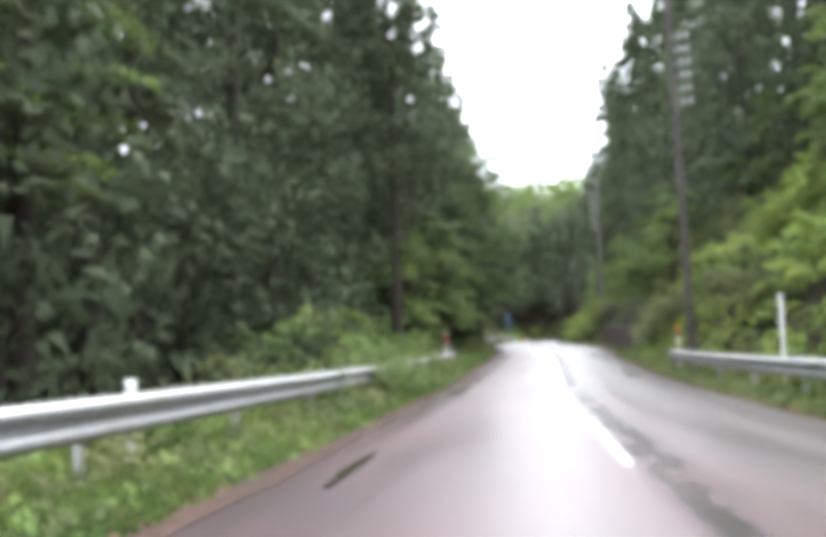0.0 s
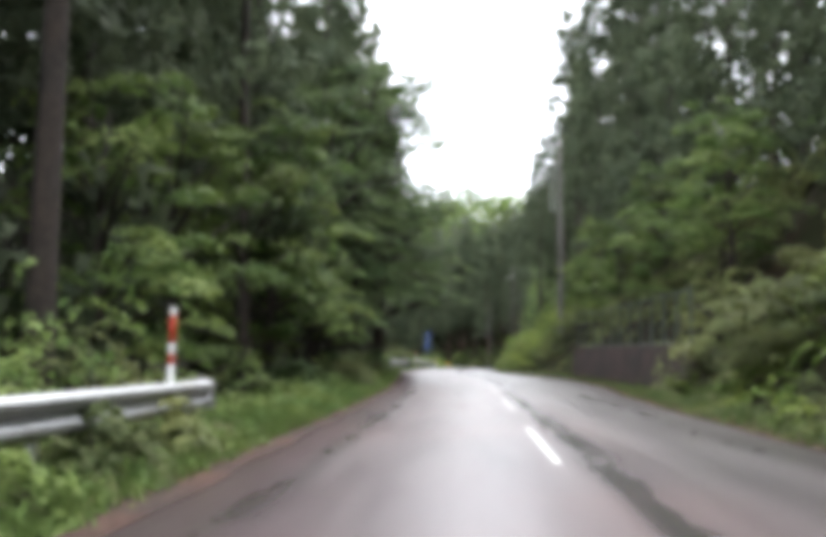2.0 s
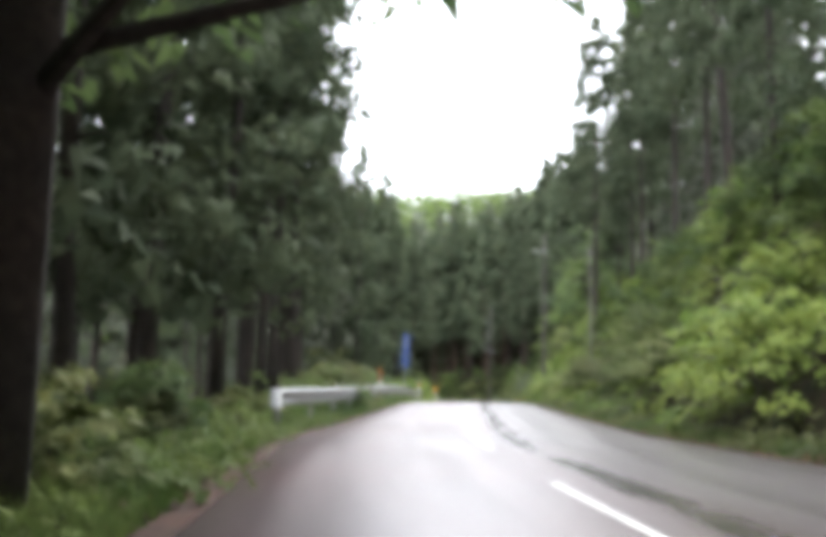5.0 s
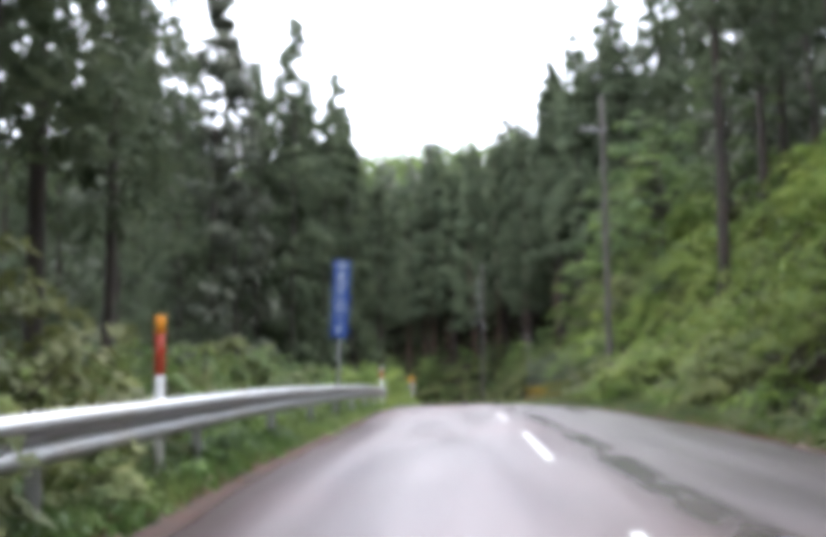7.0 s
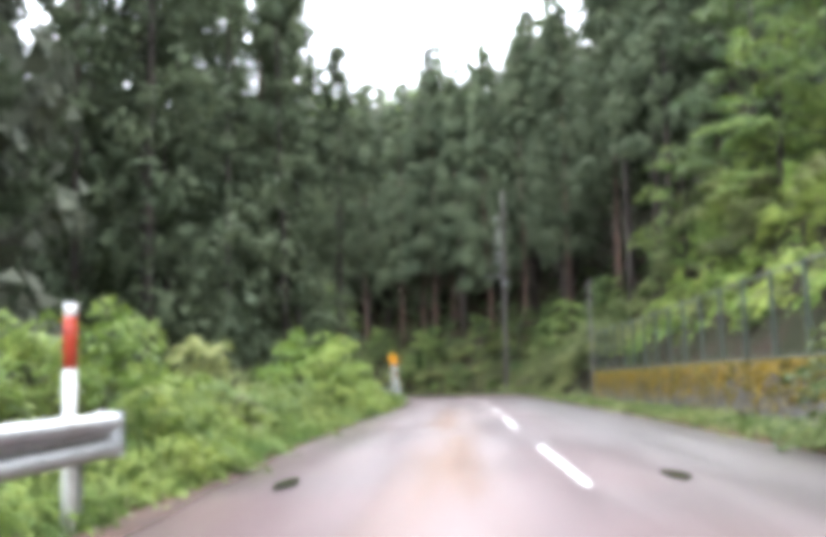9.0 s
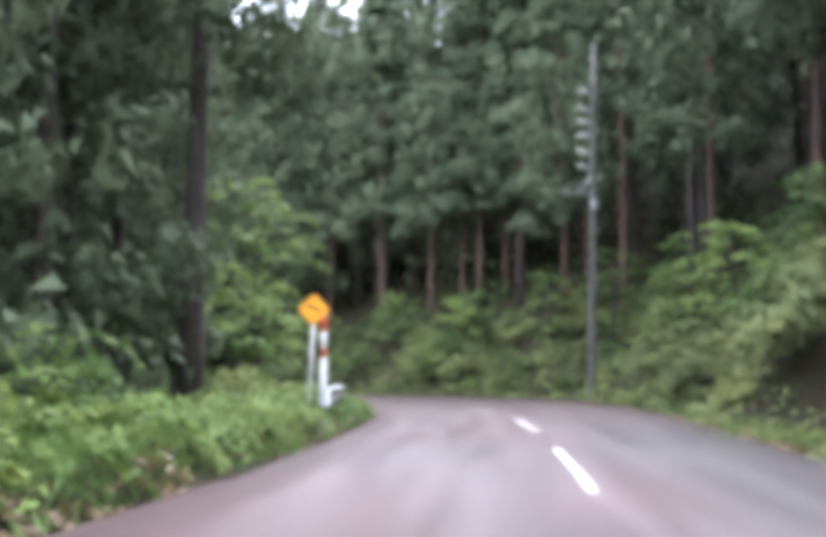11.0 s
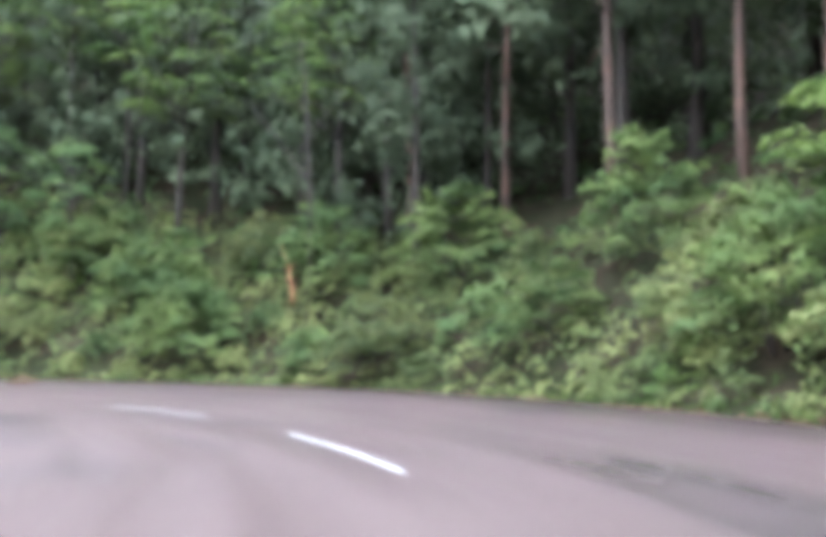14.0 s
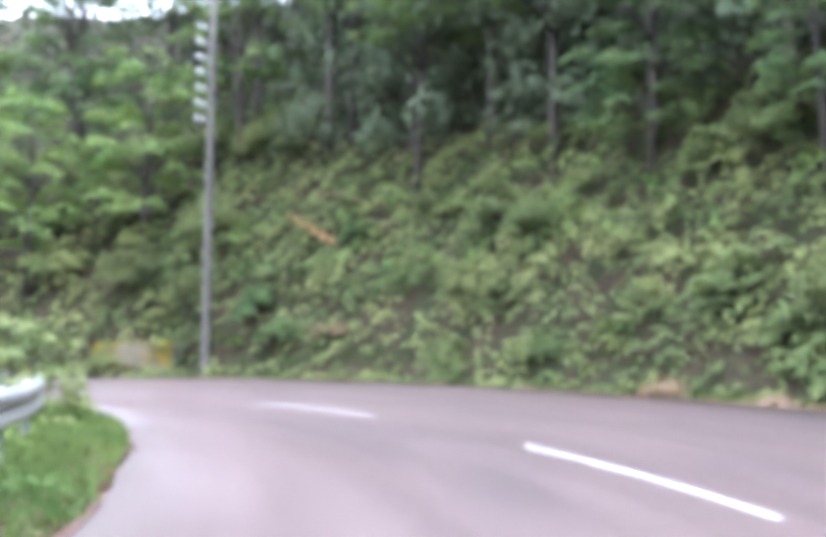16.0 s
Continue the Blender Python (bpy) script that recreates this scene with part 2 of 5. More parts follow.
KUDZU = leaf_material("bank_creeper_leaves", (0.078, 0.110, 0.042), (0.218, 0.232, 0.088), 0.4, 0.3, 0.7, 0.15)
MIDLEAF = leaf_material("arching_bough_leaves", (0.062, 0.104, 0.040), (0.165, 0.205, 0.066), 0.3, 0.32, 0.7, 0.15)
VINE = leaf_material("bright_creeper_leaves", (0.115, 0.190, 0.042), (0.270, 0.320, 0.080), 0.3, 0.34, 0.7, 0.15)
GRASS = leaf_material("verge_grass", (0.065, 0.120, 0.031), (0.157, 0.202, 0.061), 0.15, 0.35, 0.7, 0.15)
DRY = leaf_material("dry_straw", (0.20, 0.14, 0.08), (0.13, 0.07, 0.04), 0.25, 0.2)

# ---- the line of the road: its middle, with height ----
MIDDLE = [(-0.4, -60, 0.0), (-0.55, -25, 0.06), (-0.65, 0, 0.13), (-0.76, 15, 0.18), (-0.76, 29, 0.31), (-0.60, 43, 0.64),
          (-0.56, 51, 0.85), (-0.62, 62, 1.18), (-1.2, 74, 1.58), (-2.4, 88, 1.98), (-2.25, 98, 2.18), (-1.75, 113.5, 2.55), (-1.3, 122, 2.70),
          (-0.65, 137, 2.77), (0.1, 156, 2.58), (0.65, 170, 2.36), (0.8, 183, 2.15), (0.2, 193, 1.95), (-1.5, 203, 1.67),
          (-4.9, 210.6, 1.42), (-9.6, 216.3, 1.24), (-15.4, 220.9, 1.08), (-22.5, 223.4, 0.96), (-30, 223.6, 0.91),
          (-37.2, 221.9, 0.88), (-46, 217.5, 0.8), (-54, 210.5, 0.7), (-61, 201, 0.6), (-67, 188, 0.5), (-71, 172, 0.4), (-73, 150, 0.3)]


def glide(points, step=1.0):
    """Points about a step apart on a smooth line through those given."""
    p = np.array(points, float)
    p = np.vstack([2 * p[0] - p[1], p, 2 * p[-1] - p[-2]])
    out = []
    for i in range(1, len(p) - 2):
        a, b, c, d = p[i - 1 : i + 3]
        k = max(2, int(np.linalg.norm(c - b) / step))
        for t in np.arange(k) / k:
            out.append(0.5 * (2 * b + (c - a) * t + (2 * a - 5 * b + 4 * c - d) * t * t + (3 * b - a - 3 * c + d) * t ** 3))
    out.append(p[-2])
    return np.array(out)


LINE = glide(MIDDLE)
STEP = np.linalg.norm(np.diff(LINE[:, :2], axis=0), axis=1)
ALONG = np.concatenate([[0], np.cumsum(STEP)])
ALONG -= np.interp(0.0, LINE[:120, 1], ALONG[:120])  # s = 0 where y = 0
AHEAD = np.gradient(LINE[:, :2], axis=0)
AHEAD /= np.linalg.norm(AHEAD, axis=1)[:, None]
HALF = 3.3


def half_right(s):
    """Width of the asphalt to the right of its middle; it runs up to the brown wall's foot and widens through the bend."""
    return np.interp(s, [10, 33, 50, 58, 64, 74, 82, 92, 115, 140, 152, 178, 188, 197, 205, 217, 241, 251, 258, 265, 275],
                     [2.95, 3.25, 3.4, 3.8, 4.4, 4.6, 4.2, 3.4, 3.15, 3.2, 3.0, 3.25, 3.9, 4.5, 5.2, 5.8, 5.5, 5.4, 5.0, 4.1, 3.7])


def half_left(s):
    return np.interp(s, [10, 30, 42, 66, 80, 112, 125, 145, 165, 178, 193, 199, 212, 238, 254], [3.35, 3.45, 3.65, 3.65, 3.4, 3.3, 3.4, 3.9, 3.9, 3.5, 3.4, 4.0, 4.7, 4.75, 3.2])


def bank(s, u):
    """How far the asphalt rises towards the outside of the bend."""
    return np.interp(s, [184, 197, 258, 276], [0, 0.045, 0.045, 0]) * np.clip(u, 0, half_right(s))


def edge_gap(s, u):
    """Distance from the asphalt's edge outwards; negative on the asphalt."""
    return np.where(u > 0, u - half_right(s), -u - half_left(s))



def on_road(s, u, up=0.0):
    """The place s metres along the road and u metres to the right of its middle, up metres over the road's height."""
    x, y, z = (np.interp(s, ALONG, LINE[:, k]) for k in range(3))
    a, b = (np.interp(s, ALONG, AHEAD[:, k]) for k in range(2))
    k = math.hypot(a, b)
    return Vector((x + u * b / k, y - u * a / k, z + up + float(bank(s, u))))


def heading(s):
    """The road's direction at s, as degrees of turn about z from +y."""
    a, b = (np.interp(s, ALONG, AHEAD[:, k]) for k in range(2))
    return math.degrees(math.atan2(-a, b))


def road_coords(x, y):
    """Nearest s, signed distance to the right, and road height for arrays of places."""
    x, y = np.atleast_1d(x), np.atleast_1d(y)
    s, u, z = np.empty(len(x)), np.empty(len(x)), np.empty(len(x))
    for i in range(0, len(x), 4000):
        dx, dy = x[i : i + 4000, None] - LINE[None, :, 0], y[i : i + 4000, None] - LINE[None, :, 1]
        j = (dx * dx + dy * dy).argmin(1)
        r = np.arange(len(j))
        s[i : i + 4000] = ALONG[j]
        side = dx[r, j] * AHEAD[j, 1] - dy[r, j] * AHEAD[j, 0]
        far = np.hypot(dx[r, j], dy[r, j])
        u[i : i + 4000] = np.where(np.abs(far - np.abs(side)) < 1.0, side, np.where(side < 0, -far, far))
        z[i : i + 4000] = LINE[j, 2]
    return s, u, z


def smooth(a, b, x):
    t = np.clip((x - a) / (b - a), 0, 1)
    return t * t * (3 - 2 * t)


def waves(x, y):
    """Gentle unevenness of the ground, in metres."""
    return (np.sin(x * 0.31 + 1.3) * np.cos(y * 0.27) + 0.6 * np.sin(x * 0.83 + y * 0.61) + 0.35 * np.sin(x * 1.9 - y * 1.4 + 2)) * 0.5


def ground_height(x, y):
    """Height of the ground: flat under the road, a low verge beside it, a steep bank on its right, wooded ground falling then rising on its left."""
    x, y = np.atleast_1d(np.asarray(x, float)), np.atleast_1d(np.asarray(y, float))
    s, u, z = road_coords(x, y)
    gap = edge_gap(s, u)
    foot = np.interp(s, [48, 56, 64, 74, 82, 88, 100, 125, 146, 152, 176, 182, 205, 300], [1.8, 2.5, 1.9, 1.7, 1.6, 1.8, 1.7, 2.5, 2.4, 2.5, 2.3, 1.6, 1.0, 1.0])
    steep = np.interp(s, [90, 120, 185, 197, 215, 232, 246, 262], [1.05, 1.15, 1.1, 0.75, 0.75, 0.66, 1.1, 1.2])
    r = np.where(u > 0, np.maximum(gap - foot, 0), 0)
    wall = 1.15 * smooth(0.0, 0.35, r) * (1.3 * smooth(57, 58, s) * (1 - smooth(75, 76, s)) + smooth(150.5, 151.5, s) * (1 - smooth(175, 176.5, s)))
    right = np.minimum(r, 8) * steep + np.clip(r - 8, 0, 40) * np.interp(s, [170, 195], [0.48, 0.62]) + np.clip(r - 48, 0, 300) * 0.22 + wall
    l = np.where(u < 0, np.maximum(gap - 1.4, 0), 0)
    left = -1.3 * smooth(0, 5, l) + np.clip(l - 9, 0, 60) * 0.10 + np.clip(l - 60, 0, 300) * 0.25
    mound = np.where(u < 0, np.interp(s, [166, 176, 198, 206], [0, 0.36, 0.28, 0]), 0)
    verge = 0.10 * smooth(0, 0.9, gap) - 0.06 + mound * smooth(0.0, 0.4, gap) + bank(s, u)
    h = z + right + left + verge
    h += waves(x, y) * smooth(0.8, 5, gap) * 0.5
    # the wooded hill that closes the valley
    hill = 53 * smooth(228, 338, y) * (1 - 0.3 * smooth(0, 150, np.abs(x - 10)))
    return np.where(y > 235, np.maximum(h, 2 + hill), h)


def ground(x, y):
    return float(ground_height(x, y)[0])


def place_on(s, u):
    p = on_road(s, u)
    p.z = ground(p.x, p.y)
    return p


# ---- builders ----
def mesh_of(name, verts, faces, mats=(), smooth_shade=False, index=None):
    me = bpy.data.meshes.new(name)
    me.from_pydata([tuple(v) for v in verts], [], faces)
    for m in mats:
        me.materials.append(m)
    if index is not None:
        me.polygons.foreach_set("material_index", np.asarray(index, np.int32))
    if smooth_shade:
        me.polygons.foreach_set("use_smooth", np.ones(len(me.polygons), bool))
    me.update()
    return me


def part(name, bm, mat, parent=None, label="", soft_shade=False):
    """Links a bmesh as one mesh object, under a thing if a parent is given."""
    me = bpy.data.meshes.new(name)
    bm.to_mesh(me)
    bm.free()
    me.materials.append(mat)
    if soft_shade:
        me.polygons.foreach_set("use_smooth", np.ones(len(me.polygons), bool))
    ob = new(name, me)
    ob.parent = parent
    if label:
        tagged(ob, label)
    return ob


def box_bm(sx, sy, sz, at=(0, 0, 0), bevel=0.0, turn=None):
    bm = bmesh.new()
    bmesh.ops.create_cube(bm, size=1)
    m = Matrix.Translation(at) @ (turn or Matrix()) @ Matrix.Diagonal((sx, sy, sz, 1))
    bmesh.ops.transform(bm, matrix=m, verts=bm.verts)
    if bevel:
        bmesh.ops.bevel(bm, geom=list(bm.edges), offset=bevel, segments=2, affect="EDGES", profile=0.5)
    return bm


def tube_bm(path, radii, sides=10, cap=True):
    """A tube through the points of a path, a radius at each."""
    bm = bmesh.new()
    rings = []
    for i, p in enumerate(path):
        p = Vector(p)
        d = (Vector(path[min(i + 1, len(path) - 1)]) - Vector(path[max(i - 1, 0)])).normalized()
        a = d.orthogonal().normalized() if abs(d.z) < 0.9 else (Vector((1, 0, 0)) - d * d.x).normalized()
        b = d.cross(a)
        rings.append([bm.verts.new(p + (a * math.cos(t) + b * math.sin(t)) * radii[i]) for t in np.arange(sides) * 2 * math.pi / sides])
    for r, q in zip(rings, rings[1:]):
        for k in range(sides):
            bm.faces.new((r[k], r[(k + 1) % sides], q[(k + 1) % sides], q[k]))
    if cap:
        bm.faces.new(rings[0][::-1])
        bm.faces.new(rings[-1])
    return bm


def leaves_mesh(name, centres, dirs, length, width, mat, rng, droop=0.0, flat=0.0, spray=False, facing=None):
    """One mesh of many small leaves, each with its own place, direction and size; flat: how level they lie; spray: slim single blades; facing: which way each leaf looks."""
    n = len(centres)
    c = np.asarray(centres, float)
    d = np.asarray(dirs, float) + rng.normal(0, 0.35, (n, 3))
    d[:, 2] -= droop
    d /= np.linalg.norm(d, axis=1)[:, None] + 1e-9
    ref = rng.normal(0, 1, (n, 3)) * (1 - flat) + np.array([0, 0, 1.6 * flat])
    if facing is not None:
        ref = facing / np.linalg.norm(facing, axis=1)[:, None] + rng.normal(0, 0.22, (n, 3))
        d -= ref * (d * ref).sum(1)[:, None]
        d /= np.linalg.norm(d, axis=1)[:, None] + 1e-9
    side = np.cross(d, ref)
    side /= np.linalg.norm(side, axis=1)[:, None] + 1e-9
    up = np.cross(side, d)
    ln = (np.asarray(length) * rng.uniform(0.65, 1.35, n))[:, None]
    wd = (np.asarray(width) * rng.uniform(0.65, 1.35, n))[:, None]
    me = bpy.data.meshes.new(name)
    if spray:
        v = np.stack([c - d * ln * 0.5 + side * wd * 0.5, c + d * ln * 0.5, c - d * ln * 0.5 - side * wd * 0.5], 1)
        tri, k = np.arange(n * 3), 3
    else:
        v = np.stack([c - d * ln * 0.5, c + side * wd * 0.5 + up * wd * 0.16, c + d * ln * 0.5 - up * ln * 0.08, c - side * wd * 0.5 + up * wd * 0.16], 1)
        b = np.arange(n)[:, None] * 4
        tri, k = np.concatenate([b + [0, 1, 2], b + [0, 2, 3]], axis=1).ravel(), 4
    me.vertices.add(n * k)
    me.vertices.foreach_set("co", v.ravel())
    me.loops.add(len(tri))
    me.loops.foreach_set("vertex_index", tri.astype(np.int32))
    me.polygons.add(len(tri) // 3)
    me.polygons.foreach_set("loop_start", np.arange(0, len(tri), 3, dtype=np.int32))
    me.materials.append(mat)
    me.update(calc_edges=True)
    return me


# ---- ground: one sheet to the horizon ----
def grid_axis(near_lo, near_hi, step, far):
    mid = list(np.arange(near_lo, near_hi + step, step))
    lo, hi, d = [], [], step
    a, b = near_lo, mid[-1]
    while a > -far:
        d *= 1.35
        a -= d
        b += d
        lo.append(a)
        hi.append(b)
    return np.array(lo[::-1] + mid + hi)


def build_ground():
    xs, ys = grid_axis(-85, 55, 1.1, 3000), grid_axis(-20, 262, 1.1, 3000)
    gx, gy = np.meshgrid(xs, ys)
    x, y = gx.ravel(), gy.ravel()
    z = ground_height(x, y)
    s, u, rz = road_coords(x, y)
    z = np.where(edge_gap(s, u) < -0.3, z - 0.35, z)  # the roadbed lies under the asphalt
    w = len(xs)
    i = (np.arange(len(ys) - 1)[:, None] * w + np.arange(w - 1)[None]).ravel()
    me = mesh_of("ground", np.stack([x, y, z], 1), np.stack([i, i + 1, i + w + 1, i + w], 1).tolist(), [SOIL], True)
    tagged(new("ground", me), "brown leaf-litter soil under grass and forest", "ground", kind="structure")


build_ground()


# ---- road ----
def strip(name, s0, s1, u0, u1, up, mat, step=0.8, across=1, crown=0.0, uv=False, thick=0.0, full=False, wave=0.0):
    """A strip of road surface between two distances along and two offsets across; full: from edge to edge; wave: wavering edges."""
    ss = np.linspace(s0, s1, max(2, int((s1 - s0) / step) + 1))
    verts, faces, uvs = [], [], []
    us = np.linspace(u0, u1, across + 1)
    for s in ss:
        for j, u in enumerate(us):
            if full:
                u = u * (half_right(s) if u > 0 else half_left(s))
            if wave:
                n = noise.noise((s * 0.35, j * 3.1 + u0, 0.5)) + 0.6 * noise.noise((s * 1.3, j * 5.7, 2.5))
                u = (u0 + u1) / 2 + (u - (u0 + u1) / 2) * max(0.10, 0.7 + 0.8 * n) * math.sin(math.pi * min(1, max(0, (s - s0) / (s1 - s0)))) ** 0.4 + wave * noise.noise((s * 0.12, 9.0, u0))
            verts.append(on_road(s, u, up + crown * (1 - min(1, abs(u) / HALF) ** 2)))
            uvs.append((u, s))
    w = len(us)
    for i in range(len(ss) - 1):
        for j in range(across):
            a = i * w + j
            faces.append((a, a + 1, a + w + 1, a + w))
    if thick:
        k = len(verts)
        for i in range(len(ss)):
            for j, e in ((0, -1), (w - 1, 1)):
                verts.append(verts[i * w + j] + Vector((0, 0, -thick)))
        for i in range(len(ss) - 1):
            faces.append((i * w, (i + 1) * w, k + 2 * i + 2, k + 2 * i))
            faces.append((i * w + w - 1, k + 2 * i + 1, k + 2 * i + 3, (i + 1) * w + w - 1))
    me = mesh_of(name, verts, faces, [mat], True)
    if uv:
        lay = me.uv_layers.new(name="road")
        for poly in me.polygons:
            for li in poly.loop_indices:
                vi = me.loops[li].vertex_index
                lay.data[li].uv = uvs[vi] if vi < len(uvs) else (0, 0)
    return new(name, me)


END = ALONG[-1] - 1
road = tagged(strip("road", -58, END, -1, 1, 0.0, ASPHALT, 0.8, 8, 0.03, True, 0.3, True), "damp pinkish grey asphalt of a narrow forest road", "road", kind="structure")
# dashes five metres long; where the near end of every so-many-th one lies
DASH_KEYS = ((-6, -51), (0, 8.6), (3, 38.3), (5, 58.6), (10, 106.4), (11, 116), (13, 135.1), (14, 145.3), (15, 156), (18, 184.3), (20, 204.2), (22, 223.8), (24, 243.8), (29, 293))
for k in range(-5, 29):
    s = float(np.interp(k, [q[0] for q in DASH_KEYS], [q[1] for q in DASH_KEYS]))
    off = float(np.interp(s, [6, 14, 40, 58, 100, 120, 160, 178, 200, 214, 235, 250], [0, -0.13, -0.2, -0.06, -0.05, -0.11, -0.13, 0.06, 0.05, -0.08, -0.14, -0.2]))
    d = strip("lane_dash", s, s + 5, off - 0.044, off + 0.044, 0.034, PAINT, 0.5)
    d.parent = road
# dark damp patches where the asphalt has sunk
SEAMS = [(133.3, 135.3, 0.36, 0.84), (131.3, 135.3, 2.02, 2.62), (139, 142, 0.5, 0.72), (138, 140.2, 2.3, 2.58), (145.5, 146.7, 0.52, 0.90), (145.6, 146.8, -3.15, -2.88), (7.3, 10.2, -2.75, -2.60)]
for a, b, u0, u1 in SEAMS:
    tagged(strip("damp_patch", a, b, u0, u1, 0.032, PUDDLE, 0.25, 1, wave=0.35), "dark damp patch sunk into the asphalt", "road patch", kind="structure")


def litter_strip(s0, s1, inner, outer, middle, label, seed):
    """A thin, uneven band of fallen needles; inner and outer: metres from the asphalt's edge on the side of middle (1 right, -1 left)."""
    ss = np.arange(s0, s1, 0.4)
    verts, faces = [], []
    for i, s in enumerate(ss):
        edge = half_right(s) if middle > 0 else half_left(s)
        n = noise.noise((s * 0.45, seed, 0.3)) * 0.6 + noise.noise((s * 1.7, seed, 4.1)) * 0.35
        taper = min(1, (s - s0) / 3, (s1 - s) / 3) + 0.02
        mid, half = (inner + outer) / 2, (outer - inner) / 2
        for e in (-1, 1):
            g = mid + e * half * max(0.12, 0.75 + (n if e < 0 else noise.noise((s * 0.6, seed, 8.2)) * 0.5)) * taper
            u = middle * (edge - g)
            verts.append(on_road(s, u, 0.007 + 0.03 * (1 - min(1, abs(u) / HALF) ** 2)))
        if i:
            k = 2 * i
            faces.append((k - 2, k - 1, k + 1, k) if middle < 0 else (k - 2, k, k + 1, k - 1))
    tagged(new("needle_litter", mesh_of("needle_litter", verts, faces, [NEEDLES], True)), label, "litter", kind="stuff")


litter_strip(-10, 150, -0.12, 0.26, -1, "rusty fallen needles along the asphalt's edge", 1.5)
litter_strip(20, 150, -0.1, 0.12, 1, "rusty fallen needles along the asphalt's edge", 2.5)
litter_strip(188, 262, -0.1, 0.22, 1, "rusty fallen needles along the bend's outer edge", 3.5)
litter_strip(176, 236, -0.1, 0.12, -1, "rusty fallen needles along the bend's inner edge", 4.5)

# ---- guardrails, posts, signs, poles, walls ----
def beam_profile():
    """Section of a W-beam: (outwards, up) in metres, about 0.35 m high."""
    return [(0.0, -0.175), (0.03, -0.165), (0.085, -0.125), (0.09, -0.085), (0.035, -0.04), (0.0, -0.02), (0.0, 0.02), (0.035, 0.04), (0.09, 0.085), (0.085, 0.125), (0.03, 0.165), (0.0, 0.175)]


def build_guardrail(label, s0, s1, u0, u1, side, ends=(True, True), height=0.60, spacing=4.0):
    """A galvanised W-beam on round posts; side +1 faces right (it stands left of the road), -1 faces left."""
    n = max(2, int((s1 - s0) / 1.0) + 1)
    ss = np.linspace(s0, s1, n)
    off = np.interp(ss, [s0, s1], [u0, u1])
    base = place_on(s0, u0)
    rail = tagged(new("guardrail"), label, "guardrail", "guardrails")
    rail.location = base
    prof = beam_profile()
    verts, faces = [], []
    for back in (0.0, -0.006):
        for s, u in zip(ss, off):
            for o, h in prof:
                verts.append(on_road(s, u + side * (o + back), height + h) - base)
    w = len(prof)
    tot = n * w
    for i in range(n - 1):
        for j in range(w - 1):
            a = i * w + j
            faces.append((a, a + 1, a + w + 1, a + w))
            faces.append((tot + a, tot + a + w, tot + a + w + 1, tot + a + 1))
    ob = new("beam", mesh_of("beam", verts, faces, [STEEL], True))
    ob.parent = rail
    for s, u, use, way in ((s0, u0, ends[0], -1), (s1, u1, ends[1], 1)):
        if not use:
            continue
        bm = bmesh.new()
        rings = []
        for a in np.linspace(0, math.pi, 8):
            ring = []
            for h in (-0.185, 0.185):
                q = on_road(s + way * 0.13 * math.sin(a), u + side * (0.115 * math.cos(a) - 0.03), height + h) - base
                ring.append(bm.verts.new(q))
            rings.append(ring)
        for r, q in zip(rings, rings[1:]):
            bm.faces.new((r[0], q[0], q[1], r[1]))
        bmesh.ops.solidify(bm, geom=list(bm.faces), thickness=0.006)
        part("end_cap", bm, STEEL, rail, "rounded white steel end cap", True)
    count = max(2, int((s1 - s0) / spacing) + 1)
    me = None
    for s in np.linspace(s0 + 0.5, s1 - 0.5, count):
        u = np.interp(s, [s0, s1], [u0, u1]) - side * 0.10
        q = on_road(s, u)
        g = ground(q.x, q.y)
        if me is None:
            bm = tube_bm([(0, 0, -0.3), (0, 0, 0.0), (0, 0, height + 0.14), (0, 0, height + 0.17)], [0.057, 0.057, 0.057, 0.03], 10)
            ob = part("post", bm, STEEL, rail, "", True)
            me = ob.data
        else:
            ob = new("post", me)
            ob.parent = rail
        ob.location = Vector((q.x, q.y, q.z)) - base
    return rail


# bands: (bottom, top, material) of a round post
def build_delineator(label, s, u, bands, radius=0.04, foot=None, lean=0.0):
    p = place_on(s, u)
    post = tagged(new("delineator_post"), label, "road marker", "red and white marker posts")
    post.location = p if foot is None else Vector((p.x, p.y, foot))
    post.rotation_euler = (0, radians(lean), radians(heading(s)))
    for lo, hi, mat in bands:
        name = {"white_post_paint": "tube", "red_reflector": "red_band", "amber_reflector": "reflector"}[mat.name]
        part(name, tube_bm([(0, 0, lo), (0, 0, lo + 0.004), (0, 0, hi - 0.004), (0, 0, hi)], [radius * 0.9, radius, radius, radius * 0.9], 12), mat, post, "", True)
    return post


build_guardrail("weathered galvanised guardrail half hidden by roadside weeds", -50, 40.2, -4.45, -4.45, 1, (False, True), 0.62)
build_guardrail("weathered galvanised guardrail beside a utility pole", -50, 34.4, 4.15, 4.0, -1, (False, True), 0.60)
build_guardrail("long galvanised guardrail above the grassy verge", 91, 144.1, -3.76, -4.05, 1, (True, True), 0.66)
build_guardrail("galvanised guardrail round the inside of the bend", 183.7, 205.4, -3.85, -5.05, 1, (True, True), 0.66, 3.0)
build_guardrail("galvanised guardrail further round the bend", 228.5, 262, -6.05, -4.8, 1, (False, True), 0.62, 3.0)

